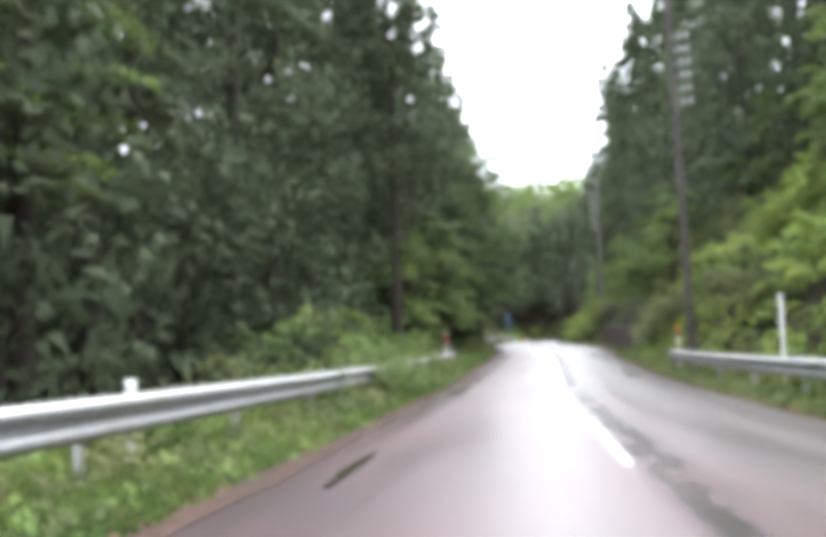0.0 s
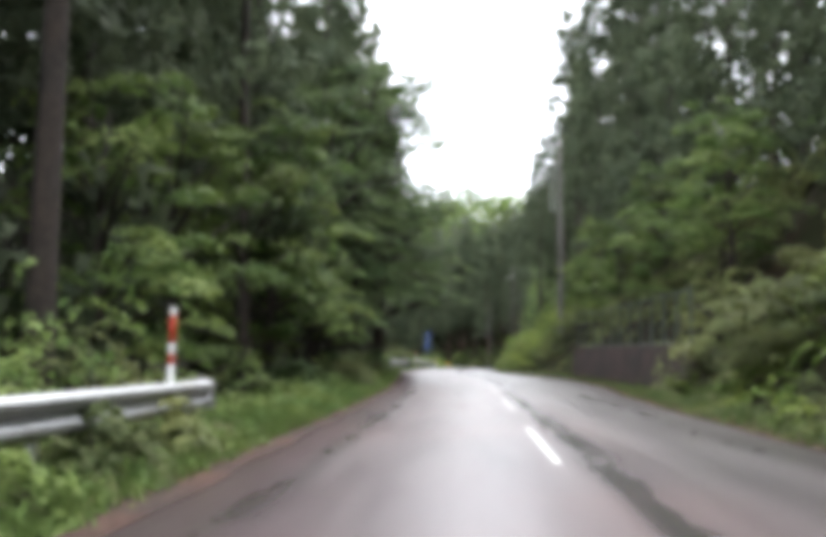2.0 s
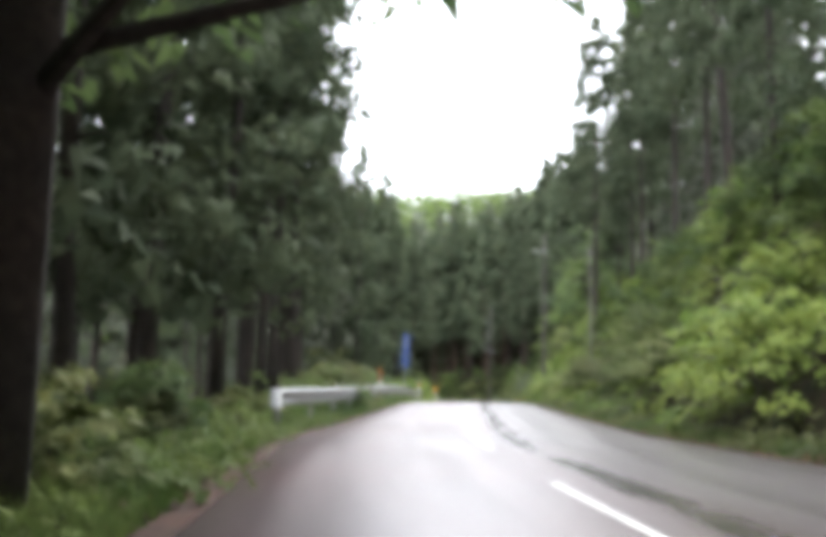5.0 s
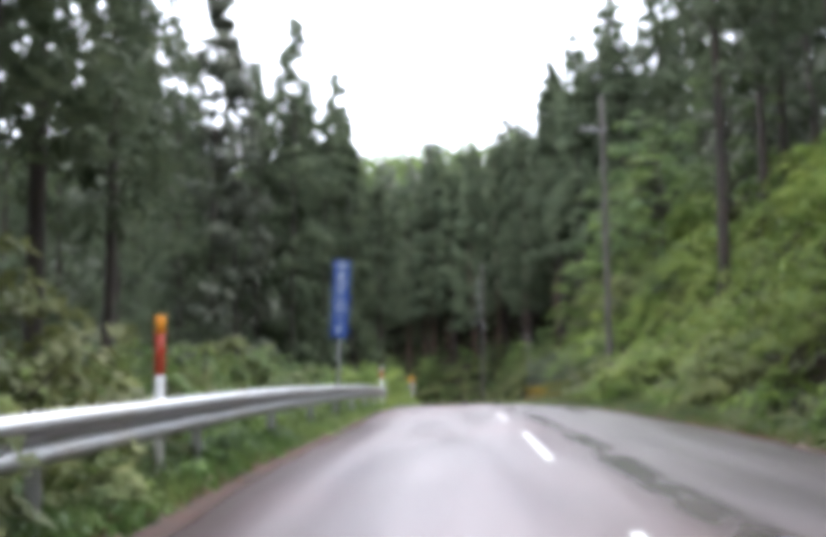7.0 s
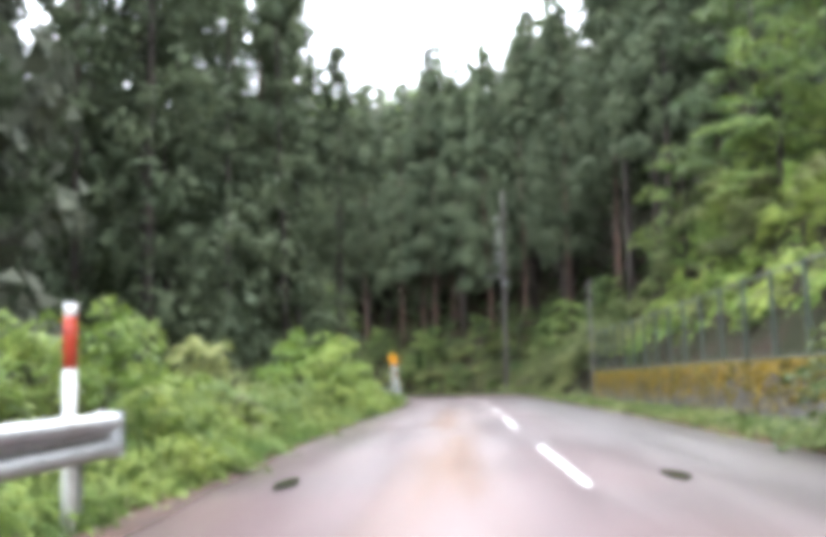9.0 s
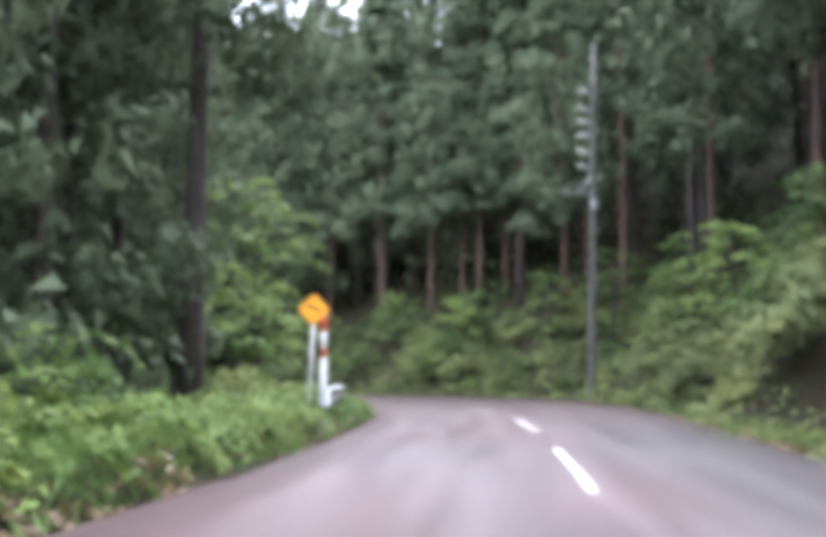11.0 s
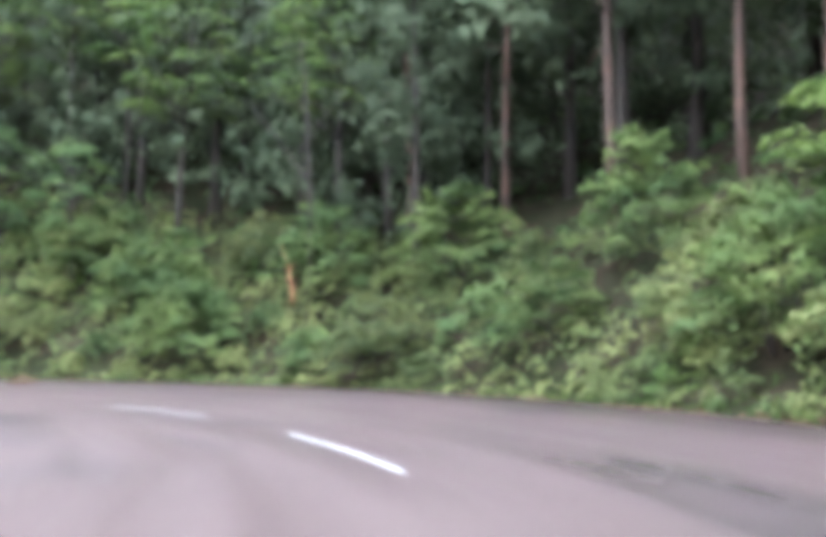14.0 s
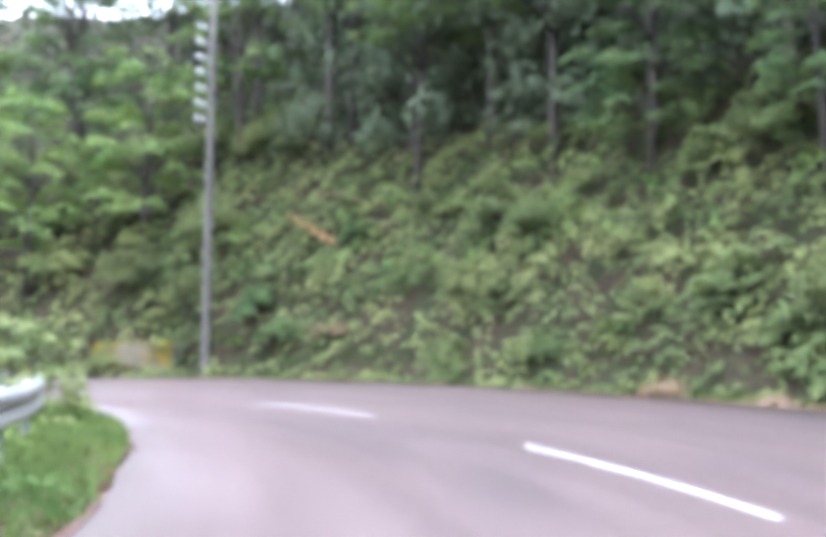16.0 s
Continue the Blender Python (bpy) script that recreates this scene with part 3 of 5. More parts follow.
P, R_, A_ = POSTWHITE, RED, AMBER
build_delineator("white marker post with a red band behind the guardrail", 39.2, -4.62, [(-0.3, 0.95, P), (0.95, 1.06, R_), (1.06, 1.2, P), (1.2, 1.52, R_), (1.52, 1.62, P)], 0.045)
build_delineator("red and white banded marker post at the guardrail end", 34.3, 4.25, [(-0.3, 0.75, P), (0.75, 0.86, A_), (0.86, 1.18, P), (1.18, 1.50, R_), (1.50, 1.62, A_)], 0.05)
build_delineator("slim white marker post behind the guardrail", 20.6, 4.45, [(-0.3, 1.9, P), (1.9, 2.05, P)], 0.034)
build_delineator("white marker post with a red band and amber cap", 114.2, -3.98, [(-0.3, 1.05, P), (1.05, 1.45, R_), (1.45, 1.62, A_)], 0.05)
build_delineator("white marker post with a red band at the guardrail end", 143.4, -4.11, [(-0.3, 1.22, P), (1.22, 1.60, R_), (1.60, 1.70, P)], 0.05)
build_delineator("tall red and white banded marker post at the guardrail end", 184.0, -3.95, [(-0.3, 1.06, P), (1.06, 1.24, R_), (1.24, 1.54, P), (1.54, 1.84, R_), (1.84, 1.97, P)], 0.06)
build_delineator("small weathered marker post beside the guardrail", 8.7, -4.75, [(-0.3, 0.72, P), (0.72, 0.86, P)], 0.055)


def build_warning_sign(s, u, centre_up, diag):
    p = place_on(s, u)
    sign = tagged(new("warning_sign"), "yellow-orange diamond warning sign on a slim white post", "road sign")
    sign.location = p
    sign.rotation_euler = (0, radians(2.5), radians(heading(s) + 4))
    z = on_road(s, u).z - p.z + centre_up
    part("post", tube_bm([(0, 0.03, -0.3), (0, 0.03, z + 0.2)], [0.03, 0.03], 12), POSTWHITE, sign, "slim white steel post", True)
    a = diag / math.sqrt(2)
    bm = box_bm(a, 0.006, a, (0, 0, z), 0.0, Matrix.Rotation(radians(45), 4, "Y"))
    bmesh.ops.bevel(bm, geom=[e for e in bm.edges if abs(e.verts[0].co.y - e.verts[1].co.y) > 0.004], offset=0.035, segments=4, affect="EDGES")
    plate = part("plate", bm, ORANGE, sign, "yellow-orange diamond plate")
    # a winding black arrow with its head
    pts = [(0.10, -0.05), (0.09, 0.0), (0.03, 0.02), (-0.02, 0.05), (-0.07, 0.03), (-0.10, 0.06)]
    bm = bmesh.new()
    va = []
    for i, (x, h) in enumerate(pts):
        d = Vector(pts[min(i + 1, 5)]) - Vector(pts[max(i - 1, 0)])
        n = Vector((-d.y, d.x)).normalized() * 0.022
        va.append([bm.verts.new((x + n.x, -0.008, z + h + n.y)), bm.verts.new((x - n.x, -0.008, z + h - n.y))])
    for q, r in zip(va, va[1:]):
        bm.faces.new((q[0], q[1], r[1], r[0]))
    bm.faces.new([bm.verts.new((-0.10 + x, -0.008, z + 0.06 + h)) for x, h in ((0.0, 0.06), (-0.06, -0.01), (0.03, -0.04))])
    part("arrow", bm, BLACK, plate, "black winding arrow")
    return sign


build_warning_sign(183.8, -4.2, 2.28, 0.62)


def stroke(bm, x0, z0, x1, z1, w, y):
    """A straight brush stroke on a sign's face."""
    d = Vector((x1 - x0, z1 - z0))
    n = Vector((-d.y, d.x)).normalized() * w / 2
    bm.faces.new([bm.verts.new((x, y, z)) for x, z in ((x0 + n.x, z0 + n.y), (x0 - n.x, z0 - n.y), (x1 - n.x, z1 - n.y), (x1 + n.x, z1 + n.y))])


def glyph_bm(ch, size, at):
    """One character of the built-in font as flat faces, standing upright and centred at a place."""
    cu = bpy.data.curves.new("character", "FONT")
    cu.body, cu.size, cu.offset, cu.resolution_u = ch, size, size * 0.018, 3
    ob = bpy.data.objects.new("character", cu)
    scene.collection.objects.link(ob)
    bpy.context.view_layer.update()
    me = bpy.data.meshes.new_from_object(ob)
    bm = bmesh.new()
    bm.from_mesh(me)
    bpy.data.objects.remove(ob)
    bpy.data.curves.remove(cu)
    bpy.data.meshes.remove(me)
    xs, ys = [v.co.x for v in bm.verts], [v.co.y for v in bm.verts]
    mx, my = (min(xs) + max(xs)) / 2, (min(ys) + max(ys)) / 2
    for v in bm.verts:
        v.co = Vector((at[0] + v.co.x - mx, at[1], at[2] + v.co.y - my))
    return bm


def build_blue_sign(s, u, low, high, width):
    """A tall narrow blue sign on a grey post, with white characters one below the other."""
    p = place_on(s, u)
    sign = tagged(new("blue_sign"), "tall narrow blue sign with white characters on a grey post", "road sign")
    sign.location = p
    sign.rotation_euler = (0, radians(2.5), radians(heading(s) + 6))
    d = on_road(s, u).z - p.z
    lo, hi = low + d, high + d
    part("post", tube_bm([(0, 0.05, -0.3), (0, 0.05, hi - 0.1)], [0.045, 0.045], 12), GREYPOST, sign, "grey steel post", True)
    plate = part("plate", box_bm(width, 0.02, hi - lo, (0, 0, (lo + hi) / 2), 0.004), BLUE, sign, "faded blue plate")
    h, t = hi - lo, 0.026

    # white characters, one below the other; the long-vowel mark stands upright
    for ch, f in (("や", 0.915), ("ま", 0.785), ("び", 0.655), ("こ", 0.525), ("ロ", 0.385), ("ド", 0.10)):
        part("character", glyph_bm(ch, width * 0.66, (0, -0.013, lo + f * h)), WHITE, plate, "white painted character")
    bm = bmesh.new()
    stroke(bm, 0.0, lo + 0.295 * h, 0.0, lo + 0.20 * h, t, -0.013)
    part("character", bm, WHITE, plate, "white painted character")
    return sign


build_blue_sign(128.9, -4.2, 2.05, 4.05, 0.43)


def build_pole(label, s, u, height, radius=0.15, arms=(), boxes=(), lean=0.0, racks=(), side=-1, bracket=0.0, mat=POLE):
    """A tapering utility pole; arms: heights of cross arms; boxes: heights of step bolts; racks: heights of short insulator brackets on one side; bracket: height of a braced arm."""
    p = place_on(s, u)
    pole = tagged(new("utility_pole"), label, "utility pole", "utility poles")
    pole.location = p
    pole.rotation_euler = (0, radians(lean), radians(heading(s)))
    part("shaft", tube_bm([(0, 0, -0.6)] + [(0, 0, height * t) for t in np.linspace(0, 1, 7)], [radius] + [radius * (1 - 0.42 * t) for t in np.linspace(0, 1, 7)], 14), mat, pole, "", True)
    for h in arms:
        part("cross_arm", box_bm(1.1, 0.07, 0.07, (-0.35, 0.13, h), 0.006), STEEL, pole, "galvanised steel cross arm")
        for x in (-0.8, -0.45, 0.12):
            part("insulator", tube_bm([(x, 0.13, h + 0.03), (x, 0.13, h + 0.08), (x, 0.13, h + 0.10), (x, 0.13, h + 0.16), (x, 0.13, h + 0.18)], [0.02, 0.02, 0.05, 0.05, 0.02], 10), POSTWHITE, pole, "white porcelain insulator", True)
    for h in racks:
        part("rack", box_bm(0.62, 0.06, 0.05, (side * 0.40, 0, h), 0.005), STEEL, pole, "short galvanised insulator rack")
        for x in (0.38, 0.64):
            part("insulator", tube_bm([(side * x, 0, h + 0.02), (side * x, 0, h + 0.06), (side * x, 0, h + 0.08), (side * x, 0, h + 0.15), (side * x, 0, h + 0.17)], [0.02, 0.02, 0.05, 0.05, 0.02], 10), POSTWHITE, pole, "white porcelain insulator", True)
    if bracket:
        part("bracket_arm", box_bm(1.5, 0.07, 0.07, (side * 0.72, 0, bracket), 0.006), STEEL, pole, "galvanised braced arm")
        part("brace", tube_bm([(side * 0.62, 0, bracket), (side * 0.05, 0, bracket + 0.85)], [0.028, 0.028], 8), STEEL, pole, "slanting steel brace", True)
        part("junction_box", box_bm(0.22, 0.2, 0.42, (0, -0.2, bracket - 0.45), 0.015), STEEL, pole, "grey junction box")
    for h in boxes:
        part("step_bolt", tube_bm([(-0.02, 0, h), (-0.30, 0, h), (-0.32, 0, h + 0.03)], [0.010, 0.010, 0.014], 6), STEEL, pole)
        part("step_bolt", tube_bm([(0.02, 0, h + 0.22), (0.30, 0, h + 0.22), (0.32, 0, h + 0.25)], [0.010, 0.010, 0.014], 6), STEEL, pole)
    return pole


build_pole("tall grey concrete utility pole by the guardrail end", 36.0, 5.0, 16.5, 0.17, (15.6,), np.arange(6.5, 10.5, 0.6), -1.0, np.arange(10.1, 13.0, 0.52), 1)
build_pole("pale grey concrete utility pole rising from the bank shrubs", 91, 7.5, 13.6, 0.175, (13.2,), (6, 6.6, 7.2), 0.0, np.arange(8.6, 12.4, 0.55), -1, 0.0, POLEPALE)
build_pole("grey concrete utility pole at the bank's foot", 144, 5.25, 13, 0.15, (11.6,), (7, 7.6, 8.2), 0.7)
build_pole("pale slim pole standing on the bank", 117.9, 5.65, 7.2, 0.07, mat=POLEPALE)
build_pole("slim grey pole beyond the wall's end", 181.0, 5.4, 5.3, 0.08, mat=POLEPALE)
build_pole("tall utility pole with cross arms at the start of the bend", 203.6, 6.15, 15, 0.165, (), np.arange(4.5, 7.5, 0.6), 1.2, (9.6, 10.2, 10.9, 11.5, 12.1, 12.8), -1, 8.5)
build_pole("grey utility pole with fittings on the outside of the bend", 259.4, 5.8, 14, 0.16, (13.2,), np.arange(5, 8, 0.6), 0.0, np.arange(8.8, 12.2, 0.55), -1)


def build_wall(label, s0, s1, u, h0, h1, mat, cap=None, fence=1.7, seed=3):
    """A low retaining wall of cast panels at the bank's foot, with a mesh fence on top."""
    p0 = place_on((s0 + s1) / 2, u)
    wall = tagged(new("retaining_wall"), label, "retaining wall", "retaining walls")
    wall.location = p0
    n = int((s1 - s0) / 2.0)
    ss = np.linspace(s0, s1, n + 1)
    for a, b in zip(ss, ss[1:]):
        ha, hb = (np.interp(q, [s0, s1], [h0, h1]) for q in (a, b))
        bm = bmesh.new()
        pts = []
        for s, h in ((a + 0.012, ha), (b - 0.012, hb)):
            for du, up in ((0.0, -0.5), (1.05, -0.5), (1.05, h), (0.10, h)):
                pts.append(bm.verts.new(on_road(s, u + du, up) - p0))
        for f in ((0, 1, 2, 3), (7, 6, 5, 4), (0, 3, 7, 4), (3, 2, 6, 7), (2, 1, 5, 6), (1, 0, 4, 5)):
            bm.faces.new([pts[i] for i in f])
        bmesh.ops.recalc_face_normals(bm, faces=bm.faces)
        bmesh.ops.bevel(bm, geom=list(bm.edges), offset=0.02, segments=1, affect="EDGES")
        part("panel", bm, mat, wall)
    if cap:
        rng = np.random.default_rng(seed)
        cs, ds = [], []
        for i in range(5200):
            s = rng.uniform(s0, s1)
            h = np.interp(s, [s0, s1], [h0, h1])
            f = rng.power(2.4)
            q = on_road(s, u + 0.10 * f - 0.015, h * f + 0.02) - p0 if rng.uniform() < 0.7 else on_road(s, u + rng.uniform(0.08, 0.4), h + 0.01) - p0
            cs.append(q)
            ds.append((rng.normal(), rng.normal(), -0.6))
        me = leaves_mesh("moss_growth", cs, ds, 0.10, 0.07, cap, rng)
        ob = new("moss_growth", me)
        ob.parent = wall
        tagged(ob, "ochre moss hanging over the wall", kind="stuff")
    if fence:
        f = tagged(new("mesh_fence"), "grey steel mesh fence on a low wall, overgrown", "fence", "fences")
        f.location = p0
        count = int((s1 - s0) / 1.6)
        for s in np.linspace(s0 + 0.2, s1 - 0.2, count):
            h = np.interp(s, [s0, s1], [h0, h1])
            q = on_road(s, u + 0.3, h) - p0
            part("fence_post", box_bm(0.075, 0.075, fence + 0.1, (q.x, q.y, q.z + fence / 2 - 0.05), 0.006), FENCE, f)
        for up in (0.08, fence - 0.05):
            pts = [on_road(s, u + 0.3, np.interp(s, [s0, s1], [h0, h1]) + up) - p0 for s in ss]
            part("rail", tube_bm(pts, [0.02] * len(pts), 6), FENCE, f)
        verts, faces = [], []
        for s in np.arange(s0 + 0.2, s1 - 0.2, 0.3):
            h = np.interp(s, [s0, s1], [h0, h1])
            for ds in (0.3, -0.3):
                a, b = on_road(s, u + 0.31, h + 0.05) - p0, on_road(min(max(s + ds * 3, s0), s1), u + 0.31, h + fence - 0.05) - p0
                t = Vector((0, 0, 0.006))
                k = len(verts)
                verts += [a, a + t * 1.5, b + t * 1.5, b]
                faces.append((k, k + 1, k + 2, k + 3))
        ob = new("wire_mesh", mesh_of("wire_mesh", verts, faces, [FENCE]))
        ob.parent = f
        tagged(ob, kind="stuff")


build_wall("brown stained retaining wall at the foot of the bank", 56, 75.5, 5.25, 1.58, 1.58, BROWNWALL, None, 1.7)
build_wall("low concrete retaining wall grown over with ochre moss", 151, 176.3, 4.5, 1.18, 1.22, CONCRETE, MOSS, 1.75)
build_wall("short mossy concrete wall on the outside of the bend", 260.9, 264.6, 5.65, 1.25, 1.25, CONCRETE, MOSS, 0)


# ---- dead wood and a bare scar on the slope ----
def build_dead_wood(name, label, at, mat, limbs):
    """Fallen or broken wood; limbs: (points from the foot, thickness at the foot)."""
    wood = tagged(new(name), label, "dead wood")
    wood.location = at
    for k, (pts, r) in enumerate(limbs):
        fine = glide(pts, 0.25)
        n = len(fine)
        wob = np.random.default_rng(n + k).normal(0, 0.02, (n, 3))
        part("stem" if k == 0 else "branch", tube_bm([tuple(q) for q in fine + wob], [r * (1 - 0.7 * i / (n - 1)) for i in range(n)], 8), mat, wood, "", True)
    return wood


def on_slope(x, y, up=0.0):
    return Vector((x, y, ground(x, y) + up))


build_dead_wood("broken_trunk", "split orange trunk leaning on the leafy slope", on_slope(-18.2, 231.4, 1.5), ORANGEWOOD, [([(0.35, -0.2, -0.6), (0.1, 0.1, 0.3), (-0.55, 0.6, 1.5)], 0.055), ([(0.05, 0.2, 0.5), (0.2, 0.3, 0.9)], 0.025)])
build_dead_wood("fallen_branch", "bare orange branch lying across the steep slope", on_slope(-49.2, 226.1, 1.45), ORANGEWOOD, [([(0.1, 0.2, -0.35), (-0.7, -0.5, 0.2), (-1.5, -1.2, 0.8)], 0.055), ([(-0.3, -0.2, 0.0), (-0.5, 0.1, 0.35)], 0.02)])
build_dead_wood("dead_tree", "thin leaning dead tree among the undergrowth", on_slope(-17.9, 232.4), BARK, [([(0, 0, -0.3), (0.05, 0, 2.5), (-0.1, 0.1, 5.5), (-0.5, 0.3, 9.5)], 0.11), ([(0, 0, 4.2), (-0.9, -0.3, 5.6), (-2.2, -0.5, 7.2)], 0.05), ([(-0.1, 0, 5.6), (0.7, -0.2, 6.6), (1.6, -0.4, 7.2)], 0.04)])


def build_scar():
    """A patch of bare brown earth at the foot of the slope."""
    r = np.random.default_rng(9)
    c = on_slope(-30.3, 229.7)
    verts, faces = [], []
    for i in range(9):
        for j in range(9):
            a, b = (i - 4) / 4, (j - 4) / 4
            x, y = -30.3 + a * 0.5, 229.7 + b * 0.5
            rim = max(0.0, 1 - math.hypot(a, b))
            verts.append(Vector((x, y, ground(x, y) + 0.22 * rim ** 0.6 - 0.06 + r.normal(0, 0.04) * rim)) - c)
    for i in range(8):
        for j in range(8):
            k = i * 9 + j
            faces.append((k, k + 9, k + 10, k + 1))
    me = mesh_of("earth_scar", verts, faces, [EARTH], True)
    ob = new("earth_scar", me)
    ob.location = c
    tagged(ob, "bare crumbling brown earth at the slope's foot", "earth")


EARTH = material("bare_brown_earth", (0.13, 0.075, 0.045), 0.95, 0, 0.3, 9, 0.8, 25, (0.12, 0.07, 0.045), 2.0, 0.5)
build_scar()

# ---- trees ----
rng = np.random.default_rng(11)


def cedar_crown(name, height, low, radius, leaves, size, mat, seed, per=24):
    """Foliage of a conifer: drooping boughs in uneven whorls that shorten towards the tip, each ending in a puffy tuft."""
    r = np.random.default_rng(seed)
    cs, ds, ns = [], [], []
    for k in range(leaves // per):
        t = r.uniform(0, 1) ** 1.05
        z = low + (height - low) * t
        reach = (radius * (1 - t) ** 0.7 * (0.8 + 0.2 * min(1, t * 5)) + 0.12) * (r.uniform(0.7, 1.15) if r.uniform() < 0.75 else r.uniform(0.3, 0.7))
        a = r.uniform(0, 2 * math.pi)
        out = np.array([math.cos(a), math.sin(a), 0])
        c = out * reach + np.array([0, 0, z - 0.30 * reach])
        w = (0.20 + 0.16 * reach) * r.uniform(0.8, 1.2)
        q = r.normal(0, 1, (per, 3))
        q /= np.linalg.norm(q, axis=1)[:, None]
        ns.append(q + out * 0.35 + [0, 0, 0.3])
        q = q * r.uniform(0.6, 1.25, (per, 1)) * [w * 1.35, w * 1.35, w * 1.1]
        cs.append(c + q)
        ds.append(out * 0.5 + r.normal(0, 0.5, (per, 3)) + [0, 0, -0.7 if t < 0.9 else 0.6])
    return leaves_mesh(name, np.concatenate(cs), np.concatenate(ds), size, size * 0.6, mat, r, 0.0, 0.3, True, np.concatenate(ns))


def trunk_mesh(name, height, radius, mat, seed, limbs=10, low=5.0):
    r = np.random.default_rng(seed)
    ts = np.linspace(0, 1, 9)
    bend = np.cumsum(r.normal(0, 0.05, (9, 2)), axis=0) * [1, 1]
    path = [(bend[i, 0] - bend[0, 0], bend[i, 1] - bend[0, 1], -0.6 + (height + 0.3) * t) for i, t in enumerate(ts)]
    bm = tube_bm(path, [radius * (1.35 if i == 0 else 1.0) * (1 - 0.93 * t) for i, t in enumerate(ts)], 6)
    for k in range(limbs):
        z = r.uniform(low * 0.6, height * 0.8)
        a = r.uniform(0, 2 * math.pi)
        ln = r.uniform(0.8, 2.0) * (1 - 0.6 * z / height)
        i = z / height * 8
        x0, y0 = np.interp(i, range(9), [p[0] for p in path]), np.interp(i, range(9), [p[1] for p in path])
        limb = tube_bm([(x0, y0, z), (x0 + math.cos(a) * ln * 0.6, y0 + math.sin(a) * ln * 0.6, z + 0.05), (x0 + math.cos(a) * ln, y0 + math.sin(a) * ln, z - 0.25)], [0.05, 0.03, 0.012], 4)
        me = bpy.data.meshes.new("limb")
        limb.to_mesh(me)
        limb.free()
        bm.from_mesh(me)
        bpy.data.meshes.remove(me)
    me = bpy.data.meshes.new(name)
    bm.to_mesh(me)
    bm.free()
    me.materials.append(mat)
    me.polygons.foreach_set("use_smooth", np.ones(len(me.polygons), bool))
    return me


def tree_of(name, trunk, crown, label, group, m):
    tree = tagged(new(name), label, "tree", group)
    for n, me in (("trunk", trunk), ("crown", crown)):
        ob = new(n, me)
        ob.parent = tree
    tree.matrix_basis = m
    return tree


CEDARS = {}
for key, (h, low, rad, count, size, mat, bark) in {
    "edge": (26, 1.2, 3.0, 3400, 0.428, CEDAR, BARK), "edge2": (24, 2.0, 2.7, 3150, 0.428, CEDAR, BARK),
    "tall": (28, 4.0, 2.7, 3800, 0.45, CEDAR, BARK),
    "near": (25, 1.0, 3.0, 5700, 0.30, CEDAR, BARK), "bare": (27, 9.0, 2.9, 3450, 0.467, CEDAR, BARK), "bare2": (26, 7.0, 2.6, 3250, 0.468, CEDAR, BARKRED),
    "stout": (22, 9.0, 2.6, 3000, 0.42, CEDAR, BARK),
    "thin": (24, 7.0, 2.6, 3600, 0.36, CEDAR, BARK),
    "back": (27, 2.0, 3.4, 2150, 0.71, CEDARHAZE, BARK), "back2": (25, 3.0, 3.1, 2000, 0.71, CEDARHAZE, BARK)}.items():
    seed = len(CEDARS) + 20
    CEDARS[key] = (trunk_mesh("trunk", h, {"bare2": 0.16, "stout": 0.34}.get(key, 0.24), bark, seed, 5, low), cedar_crown("crown", h, low, rad, count, size, mat, seed))
CEDAR_LABEL = {"near": "tall dark green conifer with boughs almost to the ground", "edge": "tall dark green conifer with boughs almost to the ground", "edge2": "tall dark green conifer with boughs almost to the ground", "tall": "very tall dark conifer close to the road",
               "bare": "tall conifer with a long bare trunk and dark crown", "bare2": "tall conifer with a reddish bare trunk and dark crown",
               "stout": "stout dark conifer with a long bare trunk",
               "thin": "tall thin-crowned conifer with sky showing through", "back": "dark conifer deep in the plantation", "back2": "dark conifer deep in the plantation"}


def plant_cedar(kind, s, u, scale=1.0):
    p = place_on(s, u)
    r = rng.uniform(0.86, 1.14) * scale
    m = Matrix.LocRotScale(p - Vector((0, 0, 0.1)), Euler((rng.normal(0, 0.015), rng.normal(0, 0.015), rng.uniform(0, 6.28))), (r * rng.uniform(0.9, 1.1), r * rng.uniform(0.9, 1.1), r))
    return tree_of("conifer", *CEDARS[kind], CEDAR_LABEL[kind], "conifers of the plantation", m)


def row(kinds, s0, s1, u, step, jitter_u=1.2, scale=1.0, skip=()):
    s = s0
    while s < s1:
        if not any(a <= s <= b for a, b in skip):
            plant_cedar(kinds[int(rng.integers(len(kinds)))], s, u + rng.uniform(-jitter_u, jitter_u), scale)
        s += step * rng.uniform(0.75, 1.25)


def grove(kinds, x0, x1, y0, y1, step, clear=8.0, scale=1.0):
    """Trees on an uneven grid over a stretch of the plan, kept clear of the road."""
    for x in np.arange(x0, x1, step):
        for y in np.arange(y0, y1, step):
            px, py = x + rng.uniform(-0.35, 0.35) * step, y + rng.uniform(-0.35, 0.35) * step
            s, u, z = road_coords(px, py)
            if abs(u[0]) < clear:
                continue
            plant_cedar(kinds[int(rng.integers(len(kinds)))], s[0], u[0], scale)


